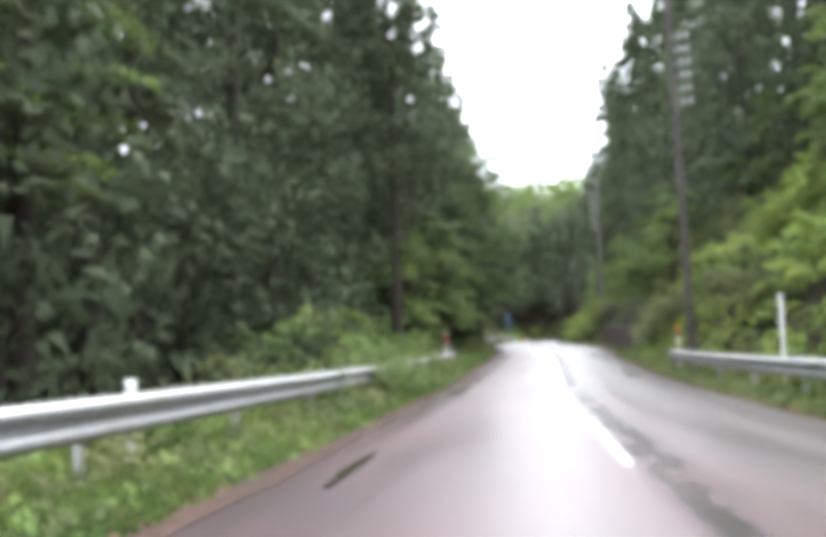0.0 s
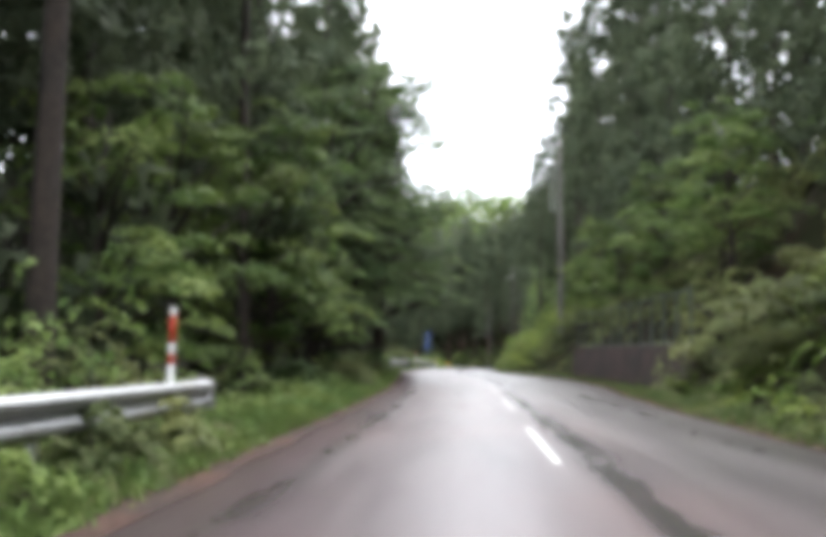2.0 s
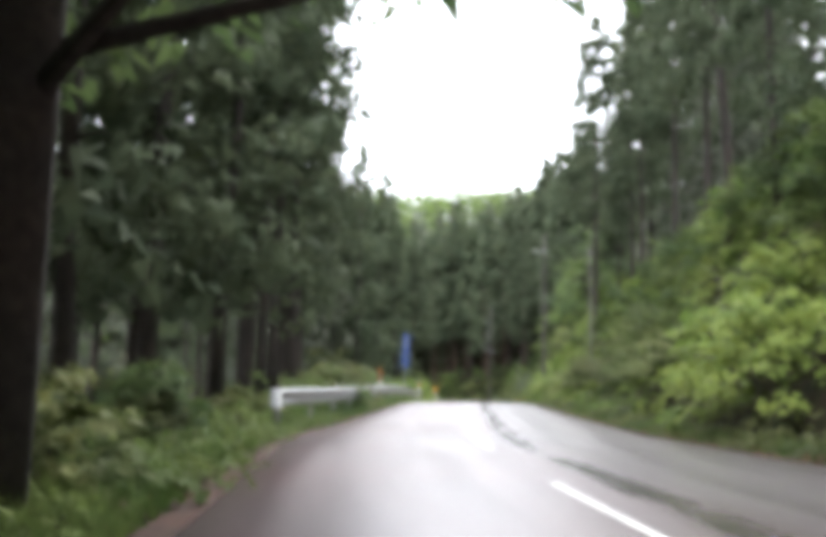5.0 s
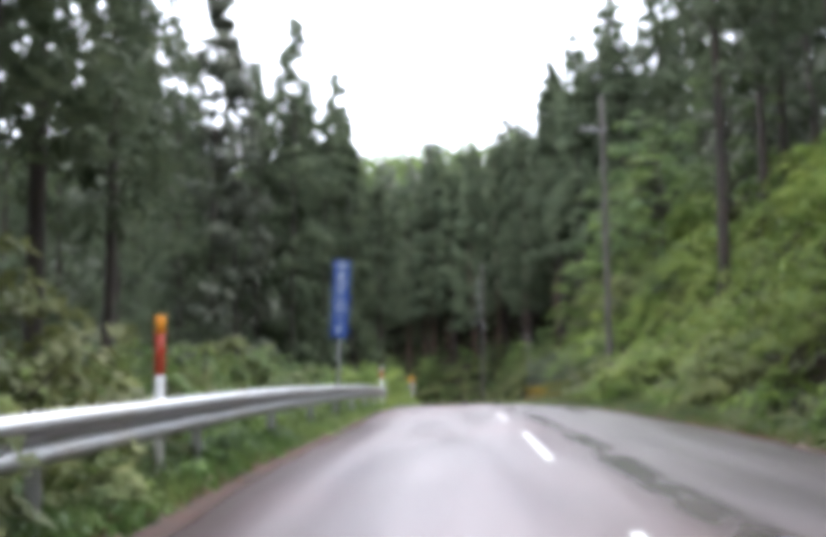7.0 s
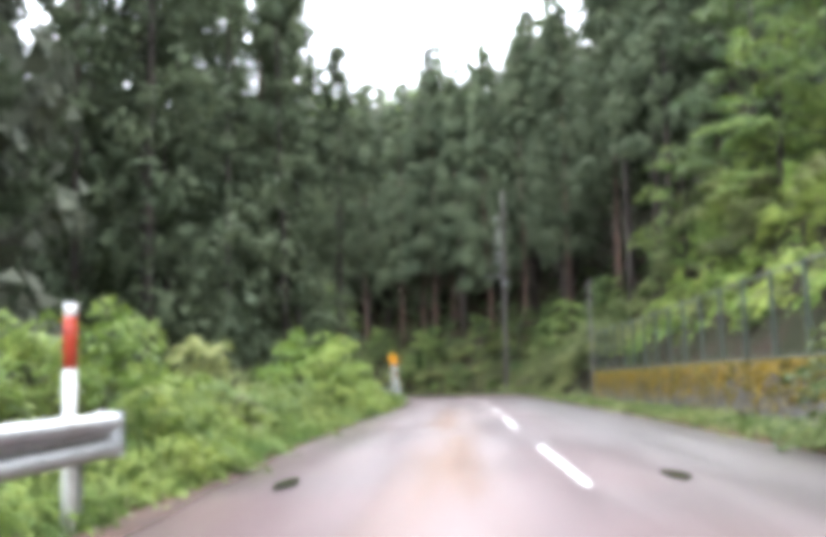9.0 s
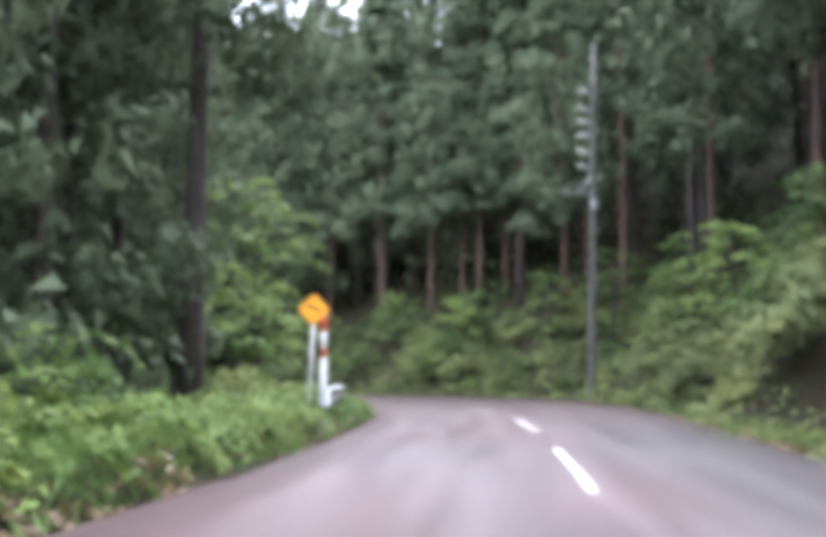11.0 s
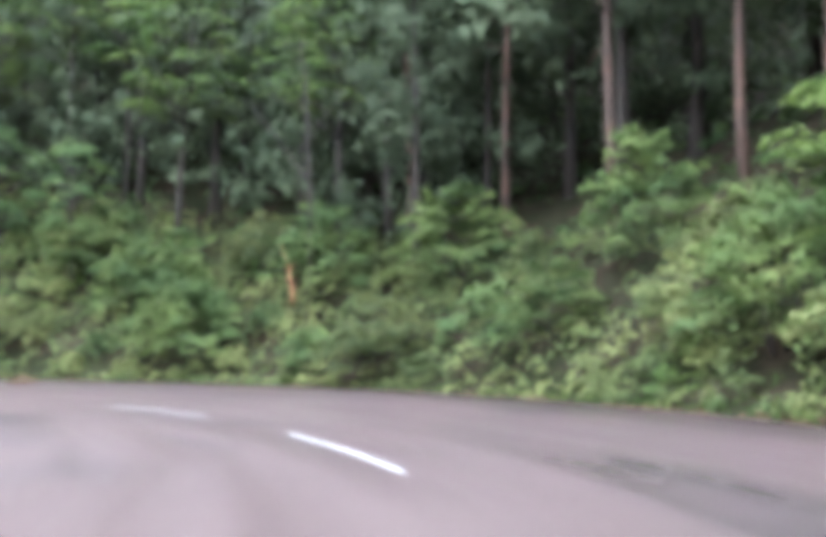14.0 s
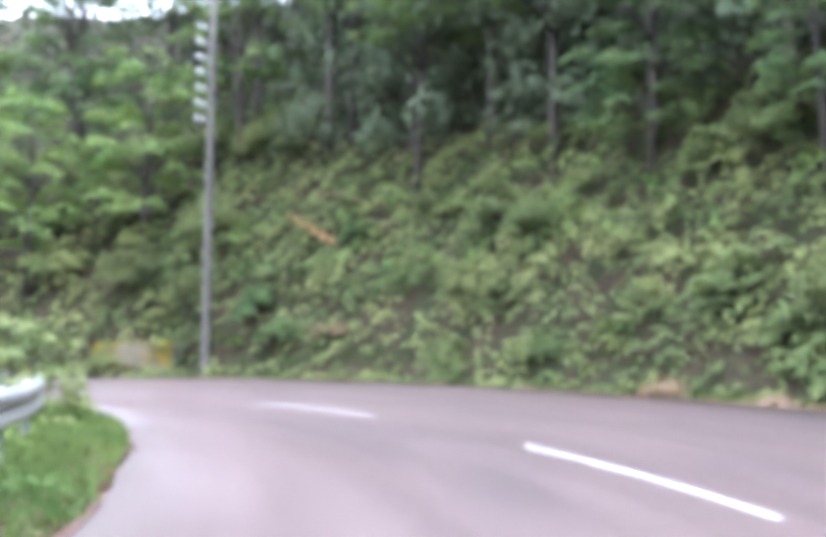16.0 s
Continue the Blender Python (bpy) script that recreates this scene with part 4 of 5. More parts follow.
# left of the road
row(["near"], 7, 38, -9.2, 3.6, 0.8)
row(["edge2", "bare"], 44, 64, -10.5, 4.2, 0.8)
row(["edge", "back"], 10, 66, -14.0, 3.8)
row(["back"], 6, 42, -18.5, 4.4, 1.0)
for s, u in ((40.6, -6.9), (47, -9.2), (88, -8.9), (92.5, -9.4), (97, -8.9), (100.5, -9.8), (103.7, -6.9), (105.0, -6.8), (107.5, -6.6), (108, -9.8)):
    plant_cedar("bare", s, u)
row(["bare", "edge2"], 66, 98, -13.5, 4.4, 1.0)
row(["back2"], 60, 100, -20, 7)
row(["bare", "thin"], 109.5, 122, -9.4, 4.2, 0.6)
row(["thin"], 112, 134, -12.0, 4.4, 1.6)
row(["thin", "bare"], 106, 132, -17, 6.0)
row(["back", "back2", "edge2"], 112, 150, -29, 4.8, 1.5, 0.70)
grove(["edge2", "back", "edge"], -25, -7, 158, 206, 4.8, 11.5)
row(["edge", "edge2"], 187, 206, -10.4, 3.6, 0.7)
row(["near"], 150, 170, -17.0, 3.6, 0.8, 0.86)
row(["near"], 171, 186, -13.0, 3.6, 0.8, 1.05)
plant_cedar("stout", 185.0, -6.85)
plant_cedar("bare2", 181, -10.2)
for s, u, k in ((174.5, -10.6, 0.9), (178, -8.7, 0.85), (182.2, -8.6, 0.8)):
    plant_cedar("edge", s, u, k)
for s, u in ((57.5, -8.0), (64, -9.4), (70, -9.8), (75.5, -7.6), (84, -7.6), (89.5, -7.2), (94, -7.4), (98.5, -7.0)):
    plant_cedar("tall", s, u, 1.08)
# right of the road, above the bank
row(["edge", "edge2"], 56, 100, 12.4, 4.6, 0.7)
row(["edge", "edge2"], 26, 104, 14.0, 4.2, 1.2)
row(["back"], 22, 74, 18.5, 4.6)
for s, u in ((101, 11.2), (106, 10.8), (112, 10.9), (118, 11.4), (138, 8.3), (144, 12), (134, 11.0), (131, 12.5), (147, 14)):
    plant_cedar("bare", s, u, 0.95)
row(["edge2", "back"], 116, 186, 20.0, 4.6)
row(["back2"], 146, 186, 26, 5.6)
row(["bare2", "bare"], 186, 214, 11.5, 3.3, 1.2)
row(["bare2", "bare", "bare"], 184, 220, 16.0, 3.4, 1.4)
row(["bare2"], 217, 232, 13.8, 3.6, 0.9)
row(["bare2", "edge2"], 219, 234, 17.0, 3.4, 0.9)
row(["edge2", "edge"], 232, 262, 17.5, 3.0, 0.8)
row(["edge", "edge2"], 246, 263, 13.6, 2.9, 0.5, 0.9)
row(["bare2", "bare"], 206, 228, 14.0, 2.8, 1.4)
row(["edge2", "edge"], 229, 246, 14.6, 3.2, 0.6, 0.85)
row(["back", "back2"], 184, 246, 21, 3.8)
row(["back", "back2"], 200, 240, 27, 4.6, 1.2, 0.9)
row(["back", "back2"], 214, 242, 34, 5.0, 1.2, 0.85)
row(["edge", "edge2"], 220, 262, 20.5, 3.8)
row(["bare", "thin"], 262, 275, 17.5, 4.8)
row(["back", "back2"], 262, 276, 23, 5.0)
plant_cedar("thin", 229.5, 11.5, 0.8)


# ---- broad-leaved trees and bushes ----
def fan(r, root, tip, per, width):
    """Leaf places and directions on one leafy bough: a drooping arc from root to tip with leaves to both sides, narrowing to the tip."""
    root, tip = np.asarray(root, float), np.asarray(tip, float)
    along = tip - root
    ln = np.linalg.norm(along) + 1e-6
    t = r.uniform(0.15, 1.0, per)
    side = np.cross(along, [0, 0, 1.0])
    side /= np.linalg.norm(side) + 1e-6
    q = r.uniform(-1, 1, per) * width * np.sin(np.pi * np.clip(t * 0.85 + 0.1, 0, 1)) ** 0.7
    arch = ln * 0.22 * np.sin(np.pi * t) - ln * 0.10 * t * t
    c = root + along * t[:, None] + side * q[:, None]
    c[:, 2] += arch - 0.35 * np.abs(q) + r.normal(0, 0.035, per)
    d = along[None] / ln * 0.8 + side * (np.sign(q) * 0.75)[:, None]
    d[:, 2] = -0.45 - 0.35 * t
    return c, d


def broad_tree(height, spread_r, clumps, per, leaf, mat, seed, flat=0.6, trunk_r=0.16, low=0.22):
    """Trunk with limbs that carry flat sprays of leaves, with gaps between them."""
    r = np.random.default_rng(seed)
    bm = tube_bm([(0, 0, -0.5), (0.05, 0, height * 0.25), (0.2, 0.1, height * 0.55), (0.1, 0.15, height * 0.9)], [trunk_r * 1.3, trunk_r, trunk_r * 0.65, 0.03], 9)
    cs, ds = [], []
    for k in range(clumps):
        a, f = r.uniform(0, 2 * math.pi), r.uniform(low, 1.0)
        reach = spread_r * math.sqrt(max(0.05, 1 - ((f - (0.28 + low)) / 0.62) ** 2)) * r.uniform(0.45, 1.1)
        c = np.array([math.cos(a) * reach, math.sin(a) * reach, height * f + r.normal(0, 0.2)])
        if k % 3 == 0:
            limb = tube_bm([(0.1, 0.05, height * f * 0.7), tuple(c * [0.55, 0.55, 1] - [0, 0, height * f * 0.1]), tuple(c)], [trunk_r * 0.35, trunk_r * 0.2, 0.01], 5)
            me = bpy.data.meshes.new("limb")
            limb.to_mesh(me)
            limb.free()
            bm.from_mesh(me)
            bpy.data.meshes.remove(me)
        root = c * [0.45, 0.45, 1] - [0, 0, spread_r * 0.05]
        p, d = fan(r, root, c, per, spread_r * r.uniform(0.16, 0.28))
        cs.append(p)
        ds.append(d)
    me = bpy.data.meshes.new("trunk")
    bm.to_mesh(me)
    bm.free()
    me.materials.append(BARK)
    me.polygons.foreach_set("use_smooth", np.ones(len(me.polygons), bool))
    return me, leaves_mesh("crown", np.concatenate(cs), np.concatenate(ds), leaf * 1.15, leaf * 0.8, mat, r, 0.0, 0.75, True)


BROAD = {"big": broad_tree(13, 4.4, 120, 74, 0.18, LEAFDARK, 31, 0.5, 0.2), "mid": broad_tree(7.5, 2.8, 66, 64, 0.15, LEAF, 32, 0.4, 0.12),
         "low": broad_tree(4.6, 2.2, 46, 56, 0.14, LEAF, 33, 0.35, 0.08), "dark": broad_tree(9, 3.0, 76, 64, 0.165, LEAFDARK, 34, 0.45, 0.13),
         "high": broad_tree(12.5, 3.9, 92, 66, 0.17, LEAF, 35, 0.4, 0.15, 0.52)}
BROAD_LABEL = {"big": "large broad-leaved tree leaning over the road", "mid": "young broad-leaved tree with layered bright sprays", "low": "small bright green tree with flat leaf sprays",
               "dark": "broad-leaved tree with deep green foliage", "high": "broad-leaved tree with a spreading crown above the slope"}


def plant_broad(kind, s, u, scale=1.0, tilt=0.0):
    p = place_on(s, u)
    m = Matrix.LocRotScale(p - Vector((0, 0, 0.1)), Euler((rng.normal(0, 0.04), tilt, rng.uniform(0, 6.28))), (scale,) * 3)
    return tree_of("broadleaf_tree", *BROAD[kind], BROAD_LABEL[kind], "broad-leaved trees by the road", m)


PLANTED = [("high", 13.5, -9.0, 0.72), ("mid", 44, -7.4, 0.9), ("mid", 50, -8, 1.1), ("mid", 54, -7.2, 1.1),
           ("mid", 57.5, -7.3, 1.25), ("mid", 61, -6.9, 1), ("big", 68, -7.2, 1.05), ("big", 75, -5.6, 1.25), ("big", 80, -4.6, 1.35), ("mid", 65, -7, 0.9), ("mid", 72, -6.8, 0.8), ("mid", 36, -8, 0.55),
           ("low", 20.5, -7.1, 0.5), ("mid", 20, 8.6, 0.9), ("mid", 25, 9.2, 1), ("dark", 30, 10.5, 1), ("mid", 36, 11.4, 0.9), ("mid", 46, 11.6, 0.9),
           ("mid", 55, 11, 0.8), ("mid", 59, 7.7, 0.8), ("mid", 63, 8.6, 0.9), ("low", 67, 7.5, 1.1), ("mid", 70, 8.6, 0.85), ("low", 74, 7.5, 1.1), ("mid", 78, 8.6, 0.7),
           ("low", 83, 8.4, 0.9), ("mid", 88, 9.5, 0.8), ("low", 95, 9, 0.9), ("dark", 147, 11.5, 1), ("mid", 152, 9.6, 0.9), ("dark", 158, 10.5, 1.1), ("mid", 163, 10, 1), ("mid", 168, 9.8, 0.95),
           ("dark", 172, 10.2, 1.1), ("mid", 176, 8.6, 0.9), ("mid", 197, -8.2, 1.05), ("mid", 203, -7.6, 1.1), ("dark", 198, -11, 1), ("mid", 207, -8.5, 0.9), ("low", 194, -9.5, 1.2), ("low", 190, -8, 1),
           ("low", 200, 8.6, 0.9), ("low", 206, 8.8, 1), ("low", 211, 9.4, 0.9), ("low", 196, 8.4, 0.8), ("low", 217, 9.6, 0.9), ("high", 233, 13.2, 0.85), ("high", 238, 12.6, 0.9), ("high", 245, 12.4, 0.9),
           ("high", 251, 12.2, 0.9), ("high", 241, 15.0, 1.0), ("high", 256, 12.0, 0.9), ("high", 248, 15.2, 1.0), ("high", 254, 15.6, 1.0), ("high", 260, 14.2, 0.9), ("mid", 266, 9.5, 1.2), ("mid", 270, 7.6, 1.2), ("mid", 275, 9.2, 1.4), ("mid", 264, 13, 1.3),
           ("dark", 272, 13, 1.3), ("dark", 240.5, 10.4, 0.72), ("dark", 243.5, 10.8, 0.7), ("dark", 247.5, 11.2, 0.8)]
for kind, s, u, k in PLANTED:
    plant_broad(kind, s, u, k)


def bush_mesh(radius, height, boughs, per, leaf, mat, seed):
    """Arching leafy boughs that spring from the middle and droop outwards in layers, dark gaps between them."""
    r = np.random.default_rng(seed)
    cs, ds = [], []
    for k in range(boughs):
        a, f = r.uniform(0, 2 * math.pi), r.uniform(0.05, 1) ** 0.55
        tip = np.array([math.cos(a) * radius * f, math.sin(a) * radius * f, height * math.sqrt(max(0.03, 1 - f * f)) * r.uniform(0.55, 1.1)])
        back = r.uniform(0.25, 0.6)
        root = tip * [back, back, 1] + [r.normal(0, 0.1), r.normal(0, 0.1), -0.12 * height]
        p, d = fan(r, root, tip, per, (0.16 + 0.10 * radius) * r.uniform(0.7, 1.3))
        cs.append(p)
        ds.append(d)
    c = np.concatenate(cs)
    c[:, 2] = np.maximum(c[:, 2], 0.02)
    return leaves_mesh("bush", c, np.concatenate(ds), leaf * 1.15, leaf * 0.82, mat, r, 0.0, 0.75, True)


BUSHES = [bush_mesh(1.1, 1.2, 40, 26, 0.13, KUDZU, 41), bush_mesh(1.4, 1.8, 56, 32, 0.12, KUDZU, 42), bush_mesh(0.9, 0.9, 32, 24, 0.115, LEAF, 43), bush_mesh(1.5, 1.6, 50, 28, 0.14, LEAFDARK, 44), bush_mesh(2.2, 2.3, 78, 38, 0.125, KUDZU, 49),
          bush_mesh(2.4, 3.2, 98, 42, 0.125, MIDLEAF, 55), bush_mesh(0.8, 0.5, 26, 24, 0.11, DRY, 56), bush_mesh(2.2, 2.3, 70, 34, 0.13, VINE, 91)]
BUSH_LABEL = ["creeper-covered bush on the roadside slope", "tall leafy bush on the roadside slope", "small bright green roadside bush", "deep green shrub beside the road", "wide mound of creeper-covered bushes", "tall thicket of arching leafy boughs", "withered brown shrub on the slope", "bright yellow-green mound of creepers"]


def stems_mesh(radius, height, seed):
    r = np.random.default_rng(seed)
    bm = bmesh.new()
    for k in range(5):
        a, f = r.uniform(0, 2 * math.pi), r.uniform(0.3, 0.8)
        limb = tube_bm([(0, 0, -0.2), (math.cos(a) * radius * f * 0.4, math.sin(a) * radius * f * 0.4, height * 0.4), (math.cos(a) * radius * f, math.sin(a) * radius * f, height * 0.8)], [0.025, 0.018, 0.006], 4)
        me = bpy.data.meshes.new("stem")
        limb.to_mesh(me)
        limb.free()
        bm.from_mesh(me)
        bpy.data.meshes.remove(me)
    me = bpy.data.meshes.new("woody_base")
    bm.to_mesh(me)
    bm.free()
    me.materials.append(BARK)
    return me


STEMS = [stems_mesh(1.1, 1.2, 45), stems_mesh(1.4, 1.7, 46), stems_mesh(0.9, 0.9, 47), stems_mesh(1.5, 1.5, 48), stems_mesh(2.2, 2.0, 50), stems_mesh(2.2, 2.8, 57), stems_mesh(0.8, 0.4, 58), stems_mesh(2.2, 2.0, 92)]


def plant_bushes(s0, s1, g0, g1, count, kinds, lo=0.8, hi=1.3, side=1):
    """Bushes strewn along a stretch, between two distances from the asphalt's edge."""
    for _ in range(count):
        s, g = rng.uniform(s0, s1), rng.uniform(g0, g1)
        u = half_right(s) + g if side > 0 else -half_left(s) - g
        k = kinds[int(rng.integers(len(kinds)))]
        bush = tagged(new("bush"), BUSH_LABEL[k], "bush", "roadside bushes")
        for n, me in (("foliage", BUSHES[k]), ("woody_base", STEMS[k])):
            ob = new(n, me)
            ob.parent = bush
        r = rng.uniform(lo, hi)
        bush.matrix_basis = Matrix.LocRotScale(place_on(s, u) - Vector((0, 0, 0.15)), Euler((0, 0, rng.uniform(0, 6.28))), (r, r, r * rng.uniform(0.8, 1.2)))


def one_bush(k, s, u, r):
    bush = tagged(new("bush"), BUSH_LABEL[k], "bush", "roadside bushes")
    for n, me in (("foliage", BUSHES[k]), ("woody_base", STEMS[k])):
        ob = new(n, me)
        ob.parent = bush
    bush.matrix_basis = Matrix.LocRotScale(place_on(s, u) - Vector((0, 0, 0.15)), Euler((0, 0, rng.uniform(0, 6.28))), (r, r, r * rng.uniform(0.85, 1.15)))


# bushes that lean over the guardrails
for k, s, u, r in ((0, 20.5, -4.3, 0.6), (0, 24, -4.3, 0.66), (2, 27.5, -4.2, 0.75), (0, 30, -4.3, 0.66), (0, 32.5, -4.25, 0.7), (2, 34.5, -4.2, 0.8), (0, 36.5, -4.3, 0.68), (0, 38.3, -4.35, 0.66), (3, 104.3, -4.0, 0.62), (0, 105.6, -4.1, 0.95), (3, 107, -4.15, 0.62),
                   (2, 14, -4.7, 0.6), (2, 9.5, -4.9, 0.7), (2, 38.5, 5.0, 0.7), (0, 28, 5.4, 0.8), (2, 22, 5.2, 0.7), (4, 52.5, 6.2, 0.8), (1, 55.0, 5.6, 0.8), (4, 49.5, 6.0, 0.8), (0, 86, -4.7, 0.75), (2, 87.6, -4.4, 0.8), (0, 89.2, -4.5, 0.8), (2, 90.6, -4.1, 0.65)):
    one_bush(k, s, u, r)


def cover(s0, s1, g0, g1, step, kinds, lo=0.8, hi=1.2, side=1):
    """Bushes that close up over a stretch, on an uneven grid."""
    for s in np.arange(s0, s1, step):
        for g in np.arange(g0, g1, step):
            plant_bushes(s - 0.4 * step, s + 0.4 * step, g - 0.35 * step, g + 0.35 * step, 1, kinds, lo, hi, side)


plant_bushes(18, 62, 2.3, 4.6, 14, [2, 3, 0], 0.7, 1.1, -1)
plant_bushes(62, 96, 1.7, 4.2, 12, [0, 3, 2], 0.8, 1.3, -1)
plant_bushes(98, 113, 2.9, 5.4, 6, [0, 1, 2], 0.9, 1.35, -1)
cover(114, 145, 3.3, 6.0, 2.7, [1, 1, 4], 0.9, 1.35, -1)
cover(122, 145, 4.6, 5.4, 3.3, [5, 5, 4], 0.8, 1.0, -1)
cover(146, 173, 2.2, 4.8, 2.6, [0, 7, 2, 1], 0.75, 1.1, -1)
for k, s, u, r in ((1, 108, -5.3, 1.1), (1, 111, -5.5, 1.1), (0, 106.4, -4.3, 0.95), (1, 108.3, -4.7, 1.0), (0, 110.5, -4.4, 1.0), (0, 112.6, -4.4, 0.9), (1, 113, -7.2, 0.9)):
    one_bush(k, s, u, r)
cover(22, 56, 4.0, 11.9, 3.4, [7, 7, 4, 7], 0.8, 1.2)
cover(80, 96, 3.2, 10.5, 4.0, [1, 4, 7, 5], 0.8, 1.15)
cover(96, 150, 3.2, 10.5, 4.0, [7, 7, 4, 5], 0.8, 1.15)
cover(150, 181, 6.0, 10, 3.2, [7, 4, 7], 0.8, 1.15)
cover(182, 188, 3.4, 9, 3.2, [1, 4, 3], 0.8, 1.1)
plant_bushes(152, 179, 3.3, 4.2, 12, [0, 2], 0.6, 0.8)
plant_bushes(189, 268, 0.9, 2.6, 40, [0, 2, 0, 0], 0.5, 0.85)
cover(189, 229, 2.2, 6.0, 2.6, [1, 4, 4, 3, 5], 0.7, 1.05)
cover(230, 262, 2.6, 7.2, 2.7, [1, 1, 4, 3], 0.6, 0.9)
cover(229, 246, 5.6, 7.6, 2.6, [4, 5, 4], 0.8, 1.15)
cover(262, 273, 3.2, 11.5, 3.1, [1, 4, 5, 4, 3], 0.75, 1.15)
plant_bushes(184, 196, 1.8, 4, 6, [0, 2, 3], 0.7, 1.2, -1)
plant_bushes(246, 262, 2.4, 4, 4, [0, 2], 0.8, 1.2, -1)
# leafy shrub behind the inner guardrail
for k, x, y, r in ((1, -31.6, 217.4, 1.15), (0, -29.8, 216.6, 1.0), (2, -33.5, 216.4, 1.2)):
    s, u, z = road_coords(x, y)
    one_bush(k, s[0], u[0], r)
# tall boughs that arch out over the bend's slope
for x, y, r in ((-23.2, 231.4, 1.0), (-20.6, 230.6, 0.85), (-26.0, 232.8, 1.05), (-28, 234.4, 1.1)):
    s, u, z = road_coords(x, y)
    one_bush(5, s[0], u[0], r)
# low growth under the great trees that lean over the road
cover(66, 92, 2.0, 6.2, 2.5, [0, 2, 3, 0], 0.7, 1.05, -1)
cover(57, 86, 1.9, 2.4, 1.9, [2, 0, 2, 1], 0.75, 1.0, -1)
# withered patches between the leaves
for x, y, r in ((-46.9, 225.6, 1.2), (-33.6, 229.2, 0.9), (-26.4, 228.6, 0.9), (-52, 227.5, 1.0)):
    s, u, z = road_coords(x, y)
    one_bush(6, s[0], u[0], r)


# ---- creepers, weeds and grass ----
def undergrowth(name, label, s0, s1, u0, u1, density, leaf, mat, lift, seed, cluster=True, category="undergrowth", on_lane=False):
    """Small leaves strewn over the ground; u0, u1: distances from the asphalt's edge, negative on the left (from the road's middle if on_lane)."""
    r = np.random.default_rng(seed)
    n = int((s1 - s0) * abs(u1 - u0) * density)
    if cluster:
        m = max(1, n // 9)
        ss, us = np.repeat(r.uniform(s0, s1, m), 9), np.repeat(r.uniform(u0, u1, m), 9)
        top = np.repeat(r.uniform(0.05, 1.0, m) ** 1.6 * lift, 9)
        ss, us = ss + r.normal(0, 0.16, m * 9), us + r.normal(0, 0.16, m * 9)
    else:
        ss, us, top = r.uniform(s0, s1, n), r.uniform(u0, u1, n), np.full(n, lift)
    if not on_lane:
        us = np.where(us > 0, us + half_right(ss), us - half_left(ss))
    x, y, a, b = (np.interp(ss, ALONG, q) for q in (LINE[:, 0], LINE[:, 1], AHEAD[:, 0], AHEAD[:, 1]))
    k = np.hypot(a, b)
    x, y = x + us * b / k, y - us * a / k
    z = (np.interp(ss, ALONG, LINE[:, 2]) if on_lane else ground_height(x, y)) + top * r.uniform(0.6, 1.0, len(x)) + 0.03
    d = np.stack([r.normal(0, 1, len(x)), r.normal(0, 1, len(x)), np.full(len(x), 0.25 if cluster else 2.2)], 1)
    me = leaves_mesh(name, np.stack([x, y, z], 1), d / np.linalg.norm(d, axis=1)[:, None], leaf * (1.15 if cluster else 1), leaf * (0.8 if cluster else 0.09), mat, r, 0.0, 0.5 if cluster else 0.0, True)
    tagged(new(name, me), label, category, kind="stuff")


